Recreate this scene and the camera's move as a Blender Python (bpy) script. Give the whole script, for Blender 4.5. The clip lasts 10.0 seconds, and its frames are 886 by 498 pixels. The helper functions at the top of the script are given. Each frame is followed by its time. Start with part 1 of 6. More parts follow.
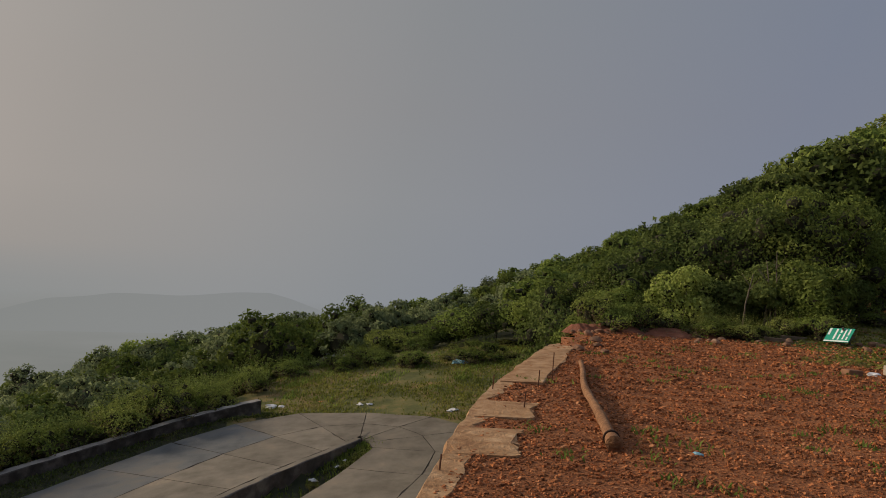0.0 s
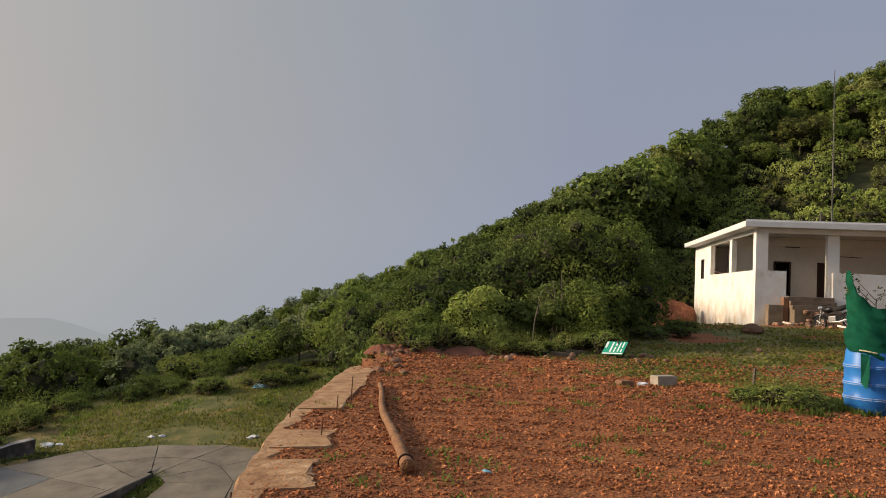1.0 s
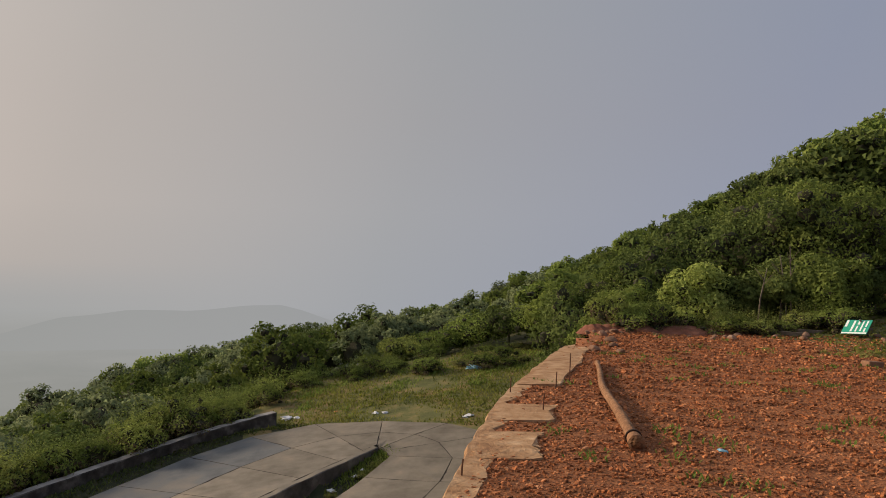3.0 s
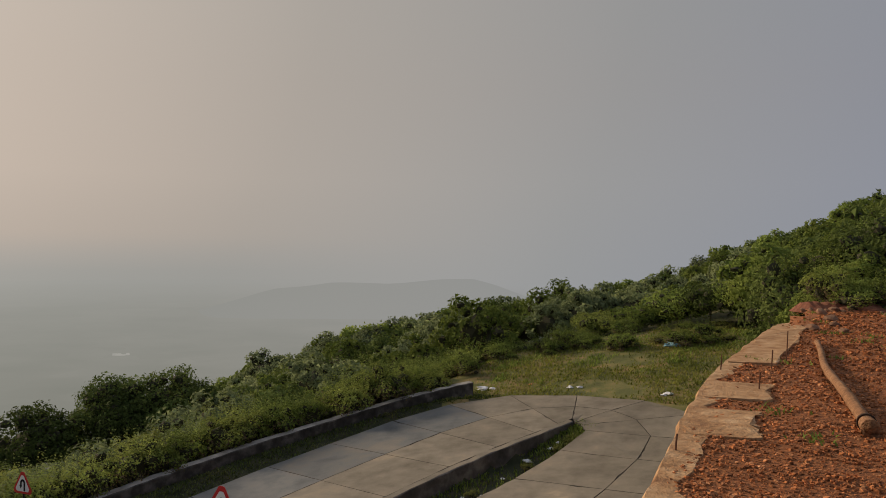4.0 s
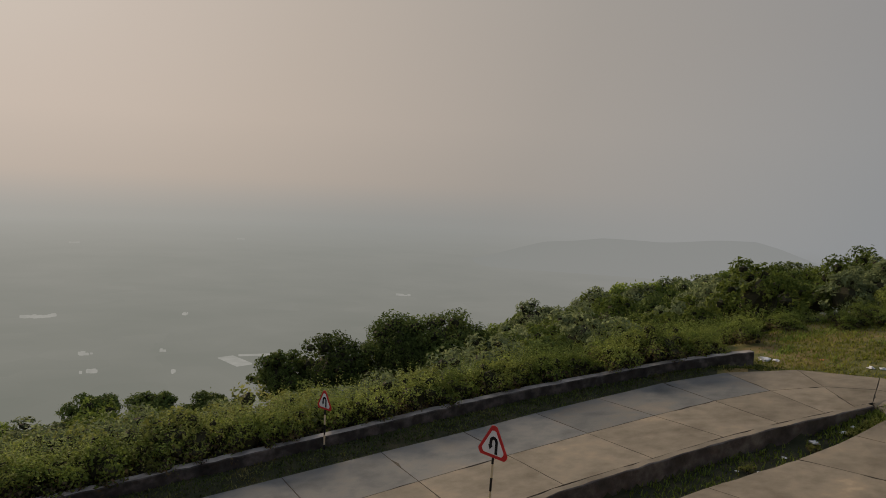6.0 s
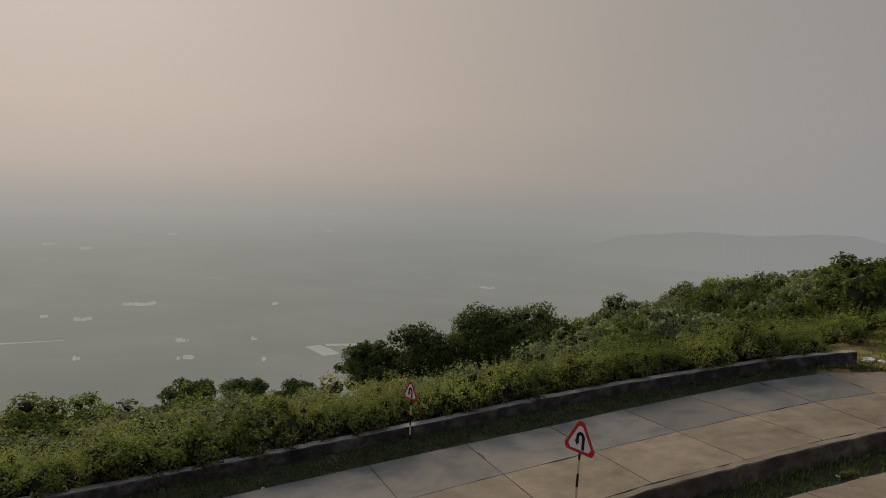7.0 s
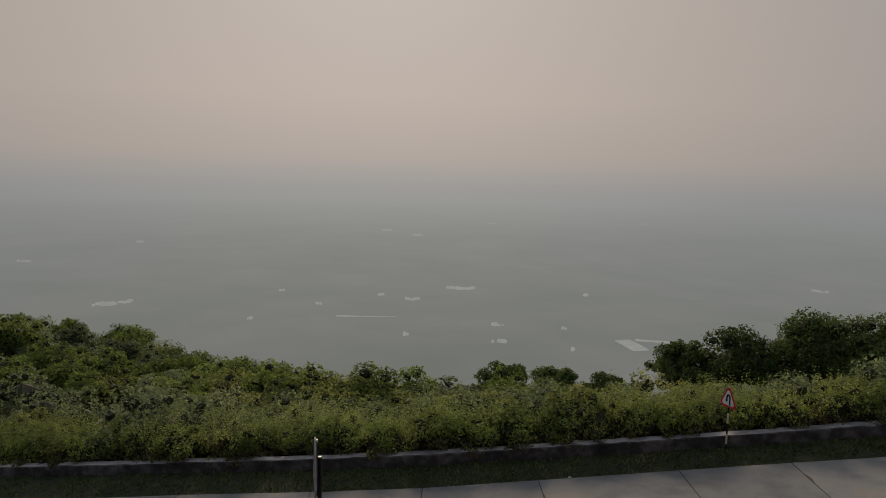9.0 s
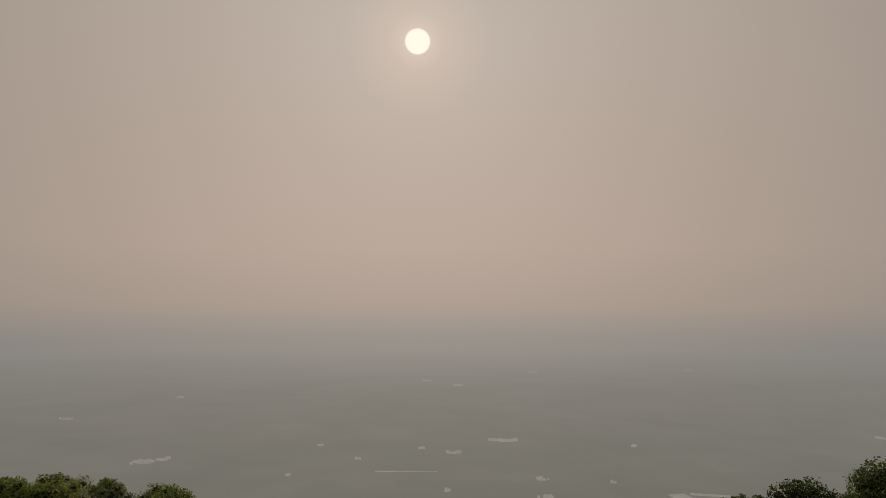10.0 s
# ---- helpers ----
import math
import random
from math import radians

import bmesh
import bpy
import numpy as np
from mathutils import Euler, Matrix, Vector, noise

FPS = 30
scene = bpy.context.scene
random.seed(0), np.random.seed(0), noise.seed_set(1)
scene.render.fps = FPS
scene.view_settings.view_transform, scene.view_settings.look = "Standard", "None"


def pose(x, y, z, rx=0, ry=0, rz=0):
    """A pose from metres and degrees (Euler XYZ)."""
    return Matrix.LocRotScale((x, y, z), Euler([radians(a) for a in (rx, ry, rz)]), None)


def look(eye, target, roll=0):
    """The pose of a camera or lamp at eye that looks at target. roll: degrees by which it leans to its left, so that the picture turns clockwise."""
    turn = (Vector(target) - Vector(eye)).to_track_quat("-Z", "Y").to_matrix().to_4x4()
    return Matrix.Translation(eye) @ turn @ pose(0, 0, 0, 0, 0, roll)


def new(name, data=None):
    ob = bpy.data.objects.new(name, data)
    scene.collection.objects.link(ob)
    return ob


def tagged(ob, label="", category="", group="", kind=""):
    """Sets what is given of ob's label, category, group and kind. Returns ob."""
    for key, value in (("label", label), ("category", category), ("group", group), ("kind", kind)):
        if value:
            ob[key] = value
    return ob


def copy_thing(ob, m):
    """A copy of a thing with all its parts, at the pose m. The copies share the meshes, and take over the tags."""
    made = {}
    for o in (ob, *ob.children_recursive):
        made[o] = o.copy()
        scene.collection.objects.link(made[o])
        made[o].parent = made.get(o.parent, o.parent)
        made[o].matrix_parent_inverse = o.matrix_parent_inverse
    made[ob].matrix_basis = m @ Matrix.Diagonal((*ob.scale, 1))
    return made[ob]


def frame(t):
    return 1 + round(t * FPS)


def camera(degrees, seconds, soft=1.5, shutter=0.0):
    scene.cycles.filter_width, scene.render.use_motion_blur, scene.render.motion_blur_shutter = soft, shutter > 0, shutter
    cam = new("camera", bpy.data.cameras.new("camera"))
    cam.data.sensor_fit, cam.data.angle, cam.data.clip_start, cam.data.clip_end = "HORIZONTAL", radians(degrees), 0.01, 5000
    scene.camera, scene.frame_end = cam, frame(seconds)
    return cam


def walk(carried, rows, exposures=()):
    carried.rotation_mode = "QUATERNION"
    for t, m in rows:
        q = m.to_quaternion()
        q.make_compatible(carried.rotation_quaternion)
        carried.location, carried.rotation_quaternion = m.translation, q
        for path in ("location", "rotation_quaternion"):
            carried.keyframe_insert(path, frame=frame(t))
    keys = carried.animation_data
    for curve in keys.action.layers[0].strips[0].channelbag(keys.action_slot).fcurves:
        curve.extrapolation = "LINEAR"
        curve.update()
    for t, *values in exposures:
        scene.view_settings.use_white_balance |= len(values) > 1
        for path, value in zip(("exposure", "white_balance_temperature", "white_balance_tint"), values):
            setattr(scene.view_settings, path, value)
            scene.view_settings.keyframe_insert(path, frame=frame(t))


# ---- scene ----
cam = camera(59.81, 10.0, soft=0.9)
PATH = [
    (0.0, -0.009, 0.004, 1.662, 90.67, -3.23, -0.00),
    (0.5, 0.044, -0.034, 1.699, 91.67, -2.87, -9.90),
    (1.0, 0.072, -0.055, 1.752, 92.80, -2.61, -14.44),
    (1.5, 0.071, -0.036, 1.773, 94.41, -2.54, -16.16),
    (2.0, 0.032, -0.014, 1.718, 94.03, -1.26, -13.52),
    (2.5, -0.007, 0.009, 1.673, 92.81, -1.26, -6.27),
    (3.0, -0.048, 0.058, 1.635, 91.11, -1.23, 0.70),
    (4.5, -0.259, -0.063, 1.604, 87.95, -1.14, 21.23),
    (5.0, -0.304, -0.043, 1.604, 87.00, -1.41, 26.06),
    (5.5, -0.337, -0.015, 1.593, 86.22, -1.69, 29.05),
    (6.0, -0.404, -0.012, 1.556, 84.97, -2.50, 34.79),
    (7.5, -0.518, -0.063, 1.553, 83.69, -1.93, 47.45),
    (8.0, -0.603, -0.058, 1.541, 82.81, -1.93, 58.56),
    (8.5, -0.623, -0.060, 1.550, 82.52, -1.57, 63.87),
    (9.0, -0.606, -0.044, 1.559, 82.82, -1.61, 64.03),
    (9.5, -0.648, -0.043, 1.593, 86.73, -1.24, 65.56),
    (9.7, -0.699, -0.074, 1.594, 90.50, -0.76, 66.09),
    (9.8, -0.725, -0.090, 1.594, 91.70, -0.61, 66.35),
    (10.0, -0.776, -0.121, 1.595, 93.84, -0.30, 66.87),
]
EXPO = [(0.0, -0.1, 6500, 10), (0.5, 0.1, 6500, 10), (1.0, 0.45, 6500, 10), (1.5, 0.59, 6500, 10), (2.0, 0.53, 6500, 10), (2.5, 0.40, 6500, 11), (3.0, 0.36, 6600, 12), (4.5, 0.02, 6900, 10), (6.0, -0.05, 6750, 10),
        (7.5, -0.12, 6750, 11), (9.0, -0.2, 6450, 11), (9.5, -0.1, 6550, 12), (10.0, -0.34, 7100, 15)]
walk(cam, [(t, pose(*r)) for t, *r in PATH], EXPO)

# ---- sky, sun and haze ----
SUN_AZ, SUN_EL = radians(68.9), radians(18.9)
SUN = Vector((-math.sin(SUN_AZ) * math.cos(SUN_EL), math.cos(SUN_AZ) * math.cos(SUN_EL), math.sin(SUN_EL)))


def ramp(tree, stops, fac=None):
    node = tree.nodes.new("ShaderNodeValToRGB")
    e = node.color_ramp.elements
    while len(e) < len(stops):
        e.new(0.5)
    for el, (p, c) in zip(e, stops):
        el.position, el.color = p, (*c, 1)
    if fac is not None:
        tree.links.new(fac, node.inputs[0])
    return node.outputs[0]


def math_node(tree, op, a, b=None, clamp=False):
    node = tree.nodes.new("ShaderNodeMath")
    node.operation, node.use_clamp = op, clamp
    for slot, v in enumerate((a, b)):
        if v is None:
            continue
        if isinstance(v, (int, float)):
            node.inputs[slot].default_value = v
        else:
            tree.links.new(v, node.inputs[slot])
    return node.outputs[0]


def mixed(tree, fac, a, b, how="MIX"):
    node = tree.nodes.new("ShaderNodeMix")
    node.data_type, node.blend_type = "RGBA", how
    for slot, v in ((0, fac), (6, a), (7, b)):
        if isinstance(v, (int, float)):
            node.inputs[slot].default_value = v
        elif isinstance(v, tuple):
            node.inputs[slot].default_value = (*v, 1)
        else:
            tree.links.new(v, node.inputs[slot])
    return node.outputs[2]


def off_sun(tree, ang):
    """0 under the sun, 1 well to the side of it, where the haze hides the plain's edge."""
    node = tree.nodes.new("ShaderNodeMapRange")
    node.interpolation_type = "SMOOTHSTEP"
    node.inputs[1].default_value, node.inputs[2].default_value = 0.18, 0.36
    tree.links.new(ang, node.inputs[0])
    return node.outputs[0]


def make_world():
    world = bpy.data.worlds.new("hazy_sky")
    scene.world = world
    world.use_nodes = True
    t = world.node_tree
    t.nodes.clear()
    out = t.nodes.new("ShaderNodeOutputWorld")
    bg = t.nodes.new("ShaderNodeBackground")
    t.links.new(bg.outputs[0], out.inputs[0])
    sky = t.nodes.new("ShaderNodeTexSky")
    sky.sky_type, sky.sun_disc = "NISHITA", False
    sky.sun_elevation, sky.sun_rotation = SUN_EL, -SUN_AZ
    sky.dust_density, sky.air_density = 4.0, 1.0
    co = t.nodes.new("ShaderNodeTexCoord")
    sep = t.nodes.new("ShaderNodeSeparateXYZ")
    t.links.new(co.outputs["Generated"], sep.inputs[0])
    dot = t.nodes.new("ShaderNodeVectorMath")
    dot.operation = "DOT_PRODUCT"
    dot.inputs[1].default_value = SUN
    t.links.new(co.outputs["Generated"], dot.inputs[0])
    # angle from the sun, 0 to 1 over 180 degrees
    ang = math_node(t, "DIVIDE", math_node(t, "ARCCOSINE", dot.outputs["Value"]), math.pi)
    haze = ramp(t, SKY_STOPS, ang)
    elev = math_node(t, "DIVIDE", math_node(t, "ARCSINE", sep.outputs[2]), math.pi / 2)
    low = ramp(t, LOW_STOPS, math_node(t, "DIVIDE", math_node(t, "ADD", elev, 0.1), 1.1))
    away = ramp(t, AWAY_STOPS, math_node(t, "DIVIDE", math_node(t, "ADD", elev, 0.1), 1.1))
    low = mixed(t, off_sun(t, ang), low, away)
    col = mixed(t, 1.0, haze, low, "MULTIPLY")
    blue = math_node(t, "MULTIPLY", math_node(t, "SUBTRACT", elev, 0.34), 1.4, True)
    skyc = mixed(t, 1.0, sky.outputs[0], (0.10, 0.10, 0.10), "MULTIPLY")
    col = mixed(t, math_node(t, "MINIMUM", blue, 0.3), col, skyc)
    disc = t.nodes.new("ShaderNodeMapRange")
    disc.interpolation_type = "SMOOTHSTEP"
    disc.inputs[1].default_value, disc.inputs[2].default_value = 0.98 / 180, 0.80 / 180
    t.links.new(ang, disc.inputs[0])
    col = mixed(t, disc.outputs[0], col, (1.35, 1.25, 1.1))
    t.links.new(col, bg.inputs[0])
    bg.inputs[1].default_value = 1.0


SKY_STOPS = [(0.0, (0.93, 0.82, 0.72)), (0.012, (0.74, 0.665, 0.60)), (0.03, (0.64, 0.59, 0.54)), (0.08, (0.57, 0.515, 0.47)), (0.14, (0.49, 0.445, 0.405)),
             (0.24, (0.36, 0.345, 0.33)), (0.36, (0.266, 0.278, 0.295)), (0.5, (0.208, 0.236, 0.305)), (1.0, (0.208, 0.236, 0.305))]
HORIZON_AWAY = (1.03, 1.04, 1.035)
AWAY_STOPS = [(0.050, HORIZON_AWAY), (0.13, (1.07, 1.05, 1.03)), (0.2, (1.03, 1.0, 0.98)), (0.33, (0.95, 0.965, 0.97)), (0.5, (1.25, 1.27, 1.29)), (1.0, (2.2, 2.2, 2.25))]
HORIZON = (0.71, 0.78, 0.81)
LOW_STOPS = [(0.050, HORIZON), (0.062, (0.735, 0.795, 0.825)), (0.074, (0.83, 0.85, 0.86)), (0.088, (0.96, 0.92, 0.89)), (0.13, (1.04, 0.99, 0.955)), (0.2, (1.0, 0.97, 0.95)),
             (0.33, (0.95, 0.965, 0.97)), (0.5, (1.25, 1.27, 1.29)), (1.0, (2.2, 2.2, 2.25))]
make_world()
sun = new("sun", bpy.data.lights.new("sun", "SUN"))
sun.data.energy, sun.data.angle, sun.data.color = 3.7, radians(11.0), (1.0, 0.80, 0.58)
sun.matrix_world = look(SUN * 100, (0, 0, 0))


# ---- materials ----
def material(name, stops, scale=1.0, detail=6.0, rough=0.9, bump=0.3, bump_scale=8.0, coarse=0.3, coarse_scale=0.15, metal=0.0,
             spec=0.3, translucent=0.0, island=0.0, random_tint=0.0):
    """A Principled material: noise of two sizes runs through the stops, with fine relief."""
    m = bpy.data.materials.new(name)
    m.use_nodes = True
    t = m.node_tree
    b = t.nodes["Principled BSDF"]
    co = t.nodes.new("ShaderNodeTexCoord")
    geo = t.nodes.new("ShaderNodeNewGeometry")

    def noise_at(s, d):
        node = t.nodes.new("ShaderNodeTexNoise")
        node.inputs["Scale"].default_value, node.inputs["Detail"].default_value = s, d
        node.inputs["Roughness"].default_value = 0.62
        t.links.new(geo.outputs["Position"], node.inputs["Vector"])
        return node.outputs[0]

    fine, big = noise_at(scale, detail), noise_at(coarse_scale, 3)
    mixed_f = math_node(t, "ADD", math_node(t, "MULTIPLY", fine, 1 - coarse), math_node(t, "MULTIPLY", big, coarse))
    f = math_node(t, "MULTIPLY", math_node(t, "SUBTRACT", mixed_f, 0.32), 2.8, True)
    col = ramp(t, stops, f)
    if island:
        bright = t.nodes.new("ShaderNodeMapRange")
        bright.inputs[3].default_value, bright.inputs[4].default_value = 1 - island, 1 + island
        t.links.new(geo.outputs["Random Per Island"], bright.inputs[0])
        mul = t.nodes.new("ShaderNodeVectorMath")
        mul.operation = "SCALE"
        t.links.new(col, mul.inputs[0])
        t.links.new(bright.outputs[0], mul.inputs["Scale"])
        col = mul.outputs[0]
    if random_tint:
        info = t.nodes.new("ShaderNodeObjectInfo")
        bright = t.nodes.new("ShaderNodeMapRange")
        bright.inputs[3].default_value, bright.inputs[4].default_value = 1 - random_tint, 1 + random_tint
        t.links.new(info.outputs["Random"], bright.inputs[0])
        mul = t.nodes.new("ShaderNodeVectorMath")
        mul.operation = "SCALE"
        t.links.new(col, mul.inputs[0])
        t.links.new(bright.outputs[0], mul.inputs["Scale"])
        col = mul.outputs[0]
    t.links.new(col, b.inputs["Base Color"])
    b.inputs["Roughness"].default_value, b.inputs["Metallic"].default_value = rough, metal
    b.inputs["Specular IOR Level"].default_value = spec
    if bump:
        bn = t.nodes.new("ShaderNodeBump")
        bn.inputs["Strength"].default_value, bn.inputs["Distance"].default_value = bump, 0.03
        t.links.new(noise_at(bump_scale, 6), bn.inputs["Height"])
        t.links.new(bn.outputs[0], b.inputs["Normal"])
    if translucent:
        tr = t.nodes.new("ShaderNodeBsdfTranslucent")
        mx = t.nodes.new("ShaderNodeMixShader")
        mx.inputs[0].default_value = translucent
        t.links.new(col, tr.inputs[0])
        t.links.new(b.outputs[0], mx.inputs[1])
        t.links.new(tr.outputs[0], mx.inputs[2])
        t.links.new(mx.outputs[0], t.nodes["Material Output"].inputs[0])
    return m


def plain(name, colour, rough=0.6, metal=0.0, bump=0.1, spread=0.25, scale=6.0, **more):
    dark, light = tuple(c * (1 - spread) for c in colour), tuple(min(1, c * (1 + spread)) for c in colour)
    return material(name, [(0.0, dark), (1.0, light)], scale=scale, rough=rough, metal=metal, bump=bump, bump_scale=20, **more)


SOIL = material("red_laterite_soil", [(0.0, (0.085, 0.029, 0.012)), (0.4, (0.22, 0.076, 0.026)), (0.75, (0.345, 0.133, 0.047)), (1.0, (0.45, 0.215, 0.09))],
                scale=24.0, bump=1.0, bump_scale=42, coarse=0.22, coarse_scale=0.35)
CLOD = material("laterite_clod", [(0.0, (0.13, 0.046, 0.018)), (0.6, (0.36, 0.13, 0.046)), (1.0, (0.56, 0.3, 0.15))], scale=9, bump=0.5, bump_scale=30, island=0.6)
EARTH = material("dry_turf", [(0.0, (0.04, 0.05, 0.013)), (0.35, (0.088, 0.096, 0.025)), (0.55, (0.138, 0.126, 0.04)), (0.75, (0.215, 0.15, 0.06)), (1.0, (0.29, 0.185, 0.085))],
                 scale=1.2, bump=0.8, bump_scale=18, coarse=0.5, coarse_scale=0.22)
# Dark verge turf, darkened further to stand in for the hedge's shade.
VERGE = material("shade_dark_verge", [(0.0, (0.012, 0.016, 0.007)), (0.5, (0.026, 0.031, 0.013)), (1.0, (0.065, 0.055, 0.03))], scale=2.2, bump=0.8, bump_scale=20, coarse=0.4, coarse_scale=0.4)
WOODFLOOR = material("hillside_undergrowth", [(0.0, (0.015, 0.02, 0.006)), (0.5, (0.04, 0.045, 0.014)), (1.0, (0.09, 0.075, 0.03))], scale=0.8, bump=0.8, bump_scale=3)
# Cooler than the dusty panels: the sky's sheen is painted into this colour.
CONCRETE = material("worn_sky_tinted_concrete", [(0.0, (0.088, 0.095, 0.1)), (0.35, (0.132, 0.139, 0.142)), (0.5, (0.155, 0.16, 0.16)), (0.72, (0.172, 0.167, 0.155)), (1.0, (0.225, 0.203, 0.174))],
                    scale=1.1, bump=0.4, bump_scale=40, coarse=0.55, coarse_scale=0.35, rough=0.85, random_tint=0.12, spec=0.12)
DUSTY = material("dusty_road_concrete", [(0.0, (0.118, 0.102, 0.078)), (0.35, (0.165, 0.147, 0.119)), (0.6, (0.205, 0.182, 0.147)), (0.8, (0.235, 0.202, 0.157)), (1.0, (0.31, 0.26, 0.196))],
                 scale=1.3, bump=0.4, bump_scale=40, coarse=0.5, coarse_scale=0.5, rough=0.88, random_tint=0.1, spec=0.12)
JOINT = material("joint_dirt", [(0.0, (0.03, 0.027, 0.023)), (1.0, (0.09, 0.078, 0.065))], scale=5, rough=0.95, bump=0.3)
KERB = material("weathered_kerb_concrete", [(0.0, (0.045, 0.04, 0.037)), (0.5, (0.105, 0.095, 0.09)), (1.0, (0.25, 0.23, 0.21))], scale=2.2, bump=0.6, bump_scale=16, coarse=0.4, coarse_scale=0.6)
BANK = material("cut_bank_earth", [(0.0, (0.075, 0.026, 0.016)), (0.5, (0.19, 0.07, 0.04)), (1.0, (0.32, 0.14, 0.085))], scale=3.0, bump=1.0, bump_scale=9, coarse=0.4, coarse_scale=0.6)
# Parapet face: concrete darkened, its shade put into the colour.
SHADED_FACE = material("shaded_face_concrete", [(0.0, (0.02, 0.019, 0.017)), (0.5, (0.06, 0.054, 0.05)), (1.0, (0.16, 0.145, 0.135))], scale=2.4, bump=0.7, bump_scale=14, coarse=0.4, coarse_scale=0.6)
# Parapet top: sunlight painted in as paler concrete; one sign plate shares it.
LIT_PALE = material("sun_paled_concrete", [(0.0, (0.14, 0.128, 0.12)), (0.5, (0.34, 0.315, 0.295)), (1.0, (0.54, 0.5, 0.46))], scale=2.0, bump=0.6, bump_scale=16, coarse=0.5, coarse_scale=0.5)
SLABTOP = material("dusty_wall_top", [(0.0, (0.17, 0.075, 0.033)), (0.4, (0.355, 0.198, 0.094)), (0.75, (0.49, 0.31, 0.168)), (1.0, (0.6, 0.42, 0.26))], scale=4.5, bump=1.0, bump_scale=18, coarse=0.4, coarse_scale=0.8)
BARK = material("tree_bark", [(0.0, (0.05, 0.04, 0.03)), (1.0, (0.2, 0.165, 0.125))], scale=8, bump=0.7, bump_scale=25)
# Dark core colour that stands in for the shade inside foliage.
CORE_SHADE = material("foliage_core_shade", [(0.0, (0.02, 0.022, 0.011)), (1.0, (0.052, 0.05, 0.025))], scale=3, bump=0.6, bump_scale=12)


def leaf(name, low, middle, high, translucent=0.3):
    return material(name, [(0.0, low), (0.5, middle), (1.0, high)], scale=0.5, bump=0, rough=0.8, spec=0.06, translucent=translucent, island=0.38, random_tint=0.28, coarse=0.5, coarse_scale=0.06)


LEAF_DARK = leaf("dark_leaf", (0.075, 0.112, 0.026), (0.145, 0.195, 0.043), (0.235, 0.28, 0.068), 0.38)
# Darker copy of the dark leaf, with silhouetted trees' shade put into the colour.
LEAF_SHADED = leaf("shade_deep_green_leaf", (0.05, 0.075, 0.022), (0.095, 0.13, 0.036), (0.16, 0.195, 0.055), 0.3)
LEAF_MID = leaf("green_leaf", (0.09, 0.128, 0.03), (0.178, 0.232, 0.054), (0.285, 0.33, 0.088), 0.42)
LEAF_YELLOW = leaf("yellow_green_leaf", (0.145, 0.185, 0.042), (0.27, 0.32, 0.082), (0.4, 0.42, 0.125), 0.46)
LEAF_OLIVE = leaf("olive_leaf", (0.09, 0.11, 0.03), (0.16, 0.18, 0.05), (0.25, 0.25, 0.085), 0.36)
# Paler, bluer leaf for distant trees: the haze is painted into its colour.
LEAF_HAZY = leaf("haze_paled_leaf", (0.085, 0.11, 0.055), (0.15, 0.185, 0.09), (0.235, 0.265, 0.125), 0.45)
DRY = material("dry_brush", [(0.0, (0.06, 0.048, 0.026)), (1.0, (0.2, 0.155, 0.085))], scale=0.6, bump=0, translucent=0.25, island=0.4)
GRASS = material("grass_blade", [(0.0, (0.085, 0.11, 0.02)), (0.5, (0.19, 0.205, 0.04)), (0.8, (0.25, 0.225, 0.07)), (1.0, (0.33, 0.26, 0.11))], scale=0.5, bump=0, translucent=0.45, island=0.4)
# Darker copy of the grass: the hedge's shade is in the colour.
GRASS_SHADED = material("shaded_verge_blade", [(0.0, (0.035, 0.055, 0.014)), (0.6, (0.08, 0.105, 0.025)), (1.0, (0.16, 0.145, 0.055))], scale=0.5, bump=0, translucent=0.25, island=0.4)
STONE = material("field_stone", [(0.0, (0.12, 0.06, 0.035)), (0.6, (0.25, 0.14, 0.085)), (1.0, (0.36, 0.25, 0.18))], scale=4, bump=0.7, bump_scale=15, random_tint=0.3)


# ---- mesh helpers ----
def mesh_object(name, verts, faces, mats, parent=None, smooth=False, indices=None, label=""):
    me = bpy.data.meshes.new(name)
    me.from_pydata([tuple(v) for v in verts] if not isinstance(verts, np.ndarray) else verts.tolist(), [],
                   faces.tolist() if isinstance(faces, np.ndarray) else faces)
    for m in (mats if isinstance(mats, (list, tuple)) else [mats]):
        me.materials.append(m)
    if indices is not None:
        me.polygons.foreach_set("material_index", np.asarray(indices, dtype=np.int32))
    if smooth:
        me.polygons.foreach_set("use_smooth", np.ones(len(me.polygons), dtype=bool))
    me.update()
    ob = new(name, me)
    ob.parent = parent
    if label:
        tagged(ob, label)
    return ob


def part(name, bm, mat, parent, label="", smooth=False):
    me = bpy.data.meshes.new(name)
    if smooth:
        for f in bm.faces:
            f.smooth = True
    bm.to_mesh(me)
    bm.free()
    me.materials.append(mat)
    ob = new(name, me)
    ob.parent = parent
    if label:
        tagged(ob, label)
    return ob


def thing(name, m, label, category, group="", kind=""):
    ob = new(name)
    ob.empty_display_size = 0.2
    ob.matrix_basis = m
    return tagged(ob, label, category, group, kind)


def box(x0, y0, z0, x1, y1, z1, bevel=0.0, bm=None):
    bm = bm or bmesh.new()
    g = bmesh.ops.create_cube(bm, size=1.0, matrix=Matrix.Translation(((x0 + x1) / 2, (y0 + y1) / 2, (z0 + z1) / 2)) @ Matrix.Diagonal((abs(x1 - x0), abs(y1 - y0), abs(z1 - z0), 1)))
    if bevel:
        es = list({e for v in g["verts"] for e in v.link_edges})
        bmesh.ops.bevel(bm, geom=es, offset=bevel, segments=2, affect="EDGES", profile=0.6)
    return bm


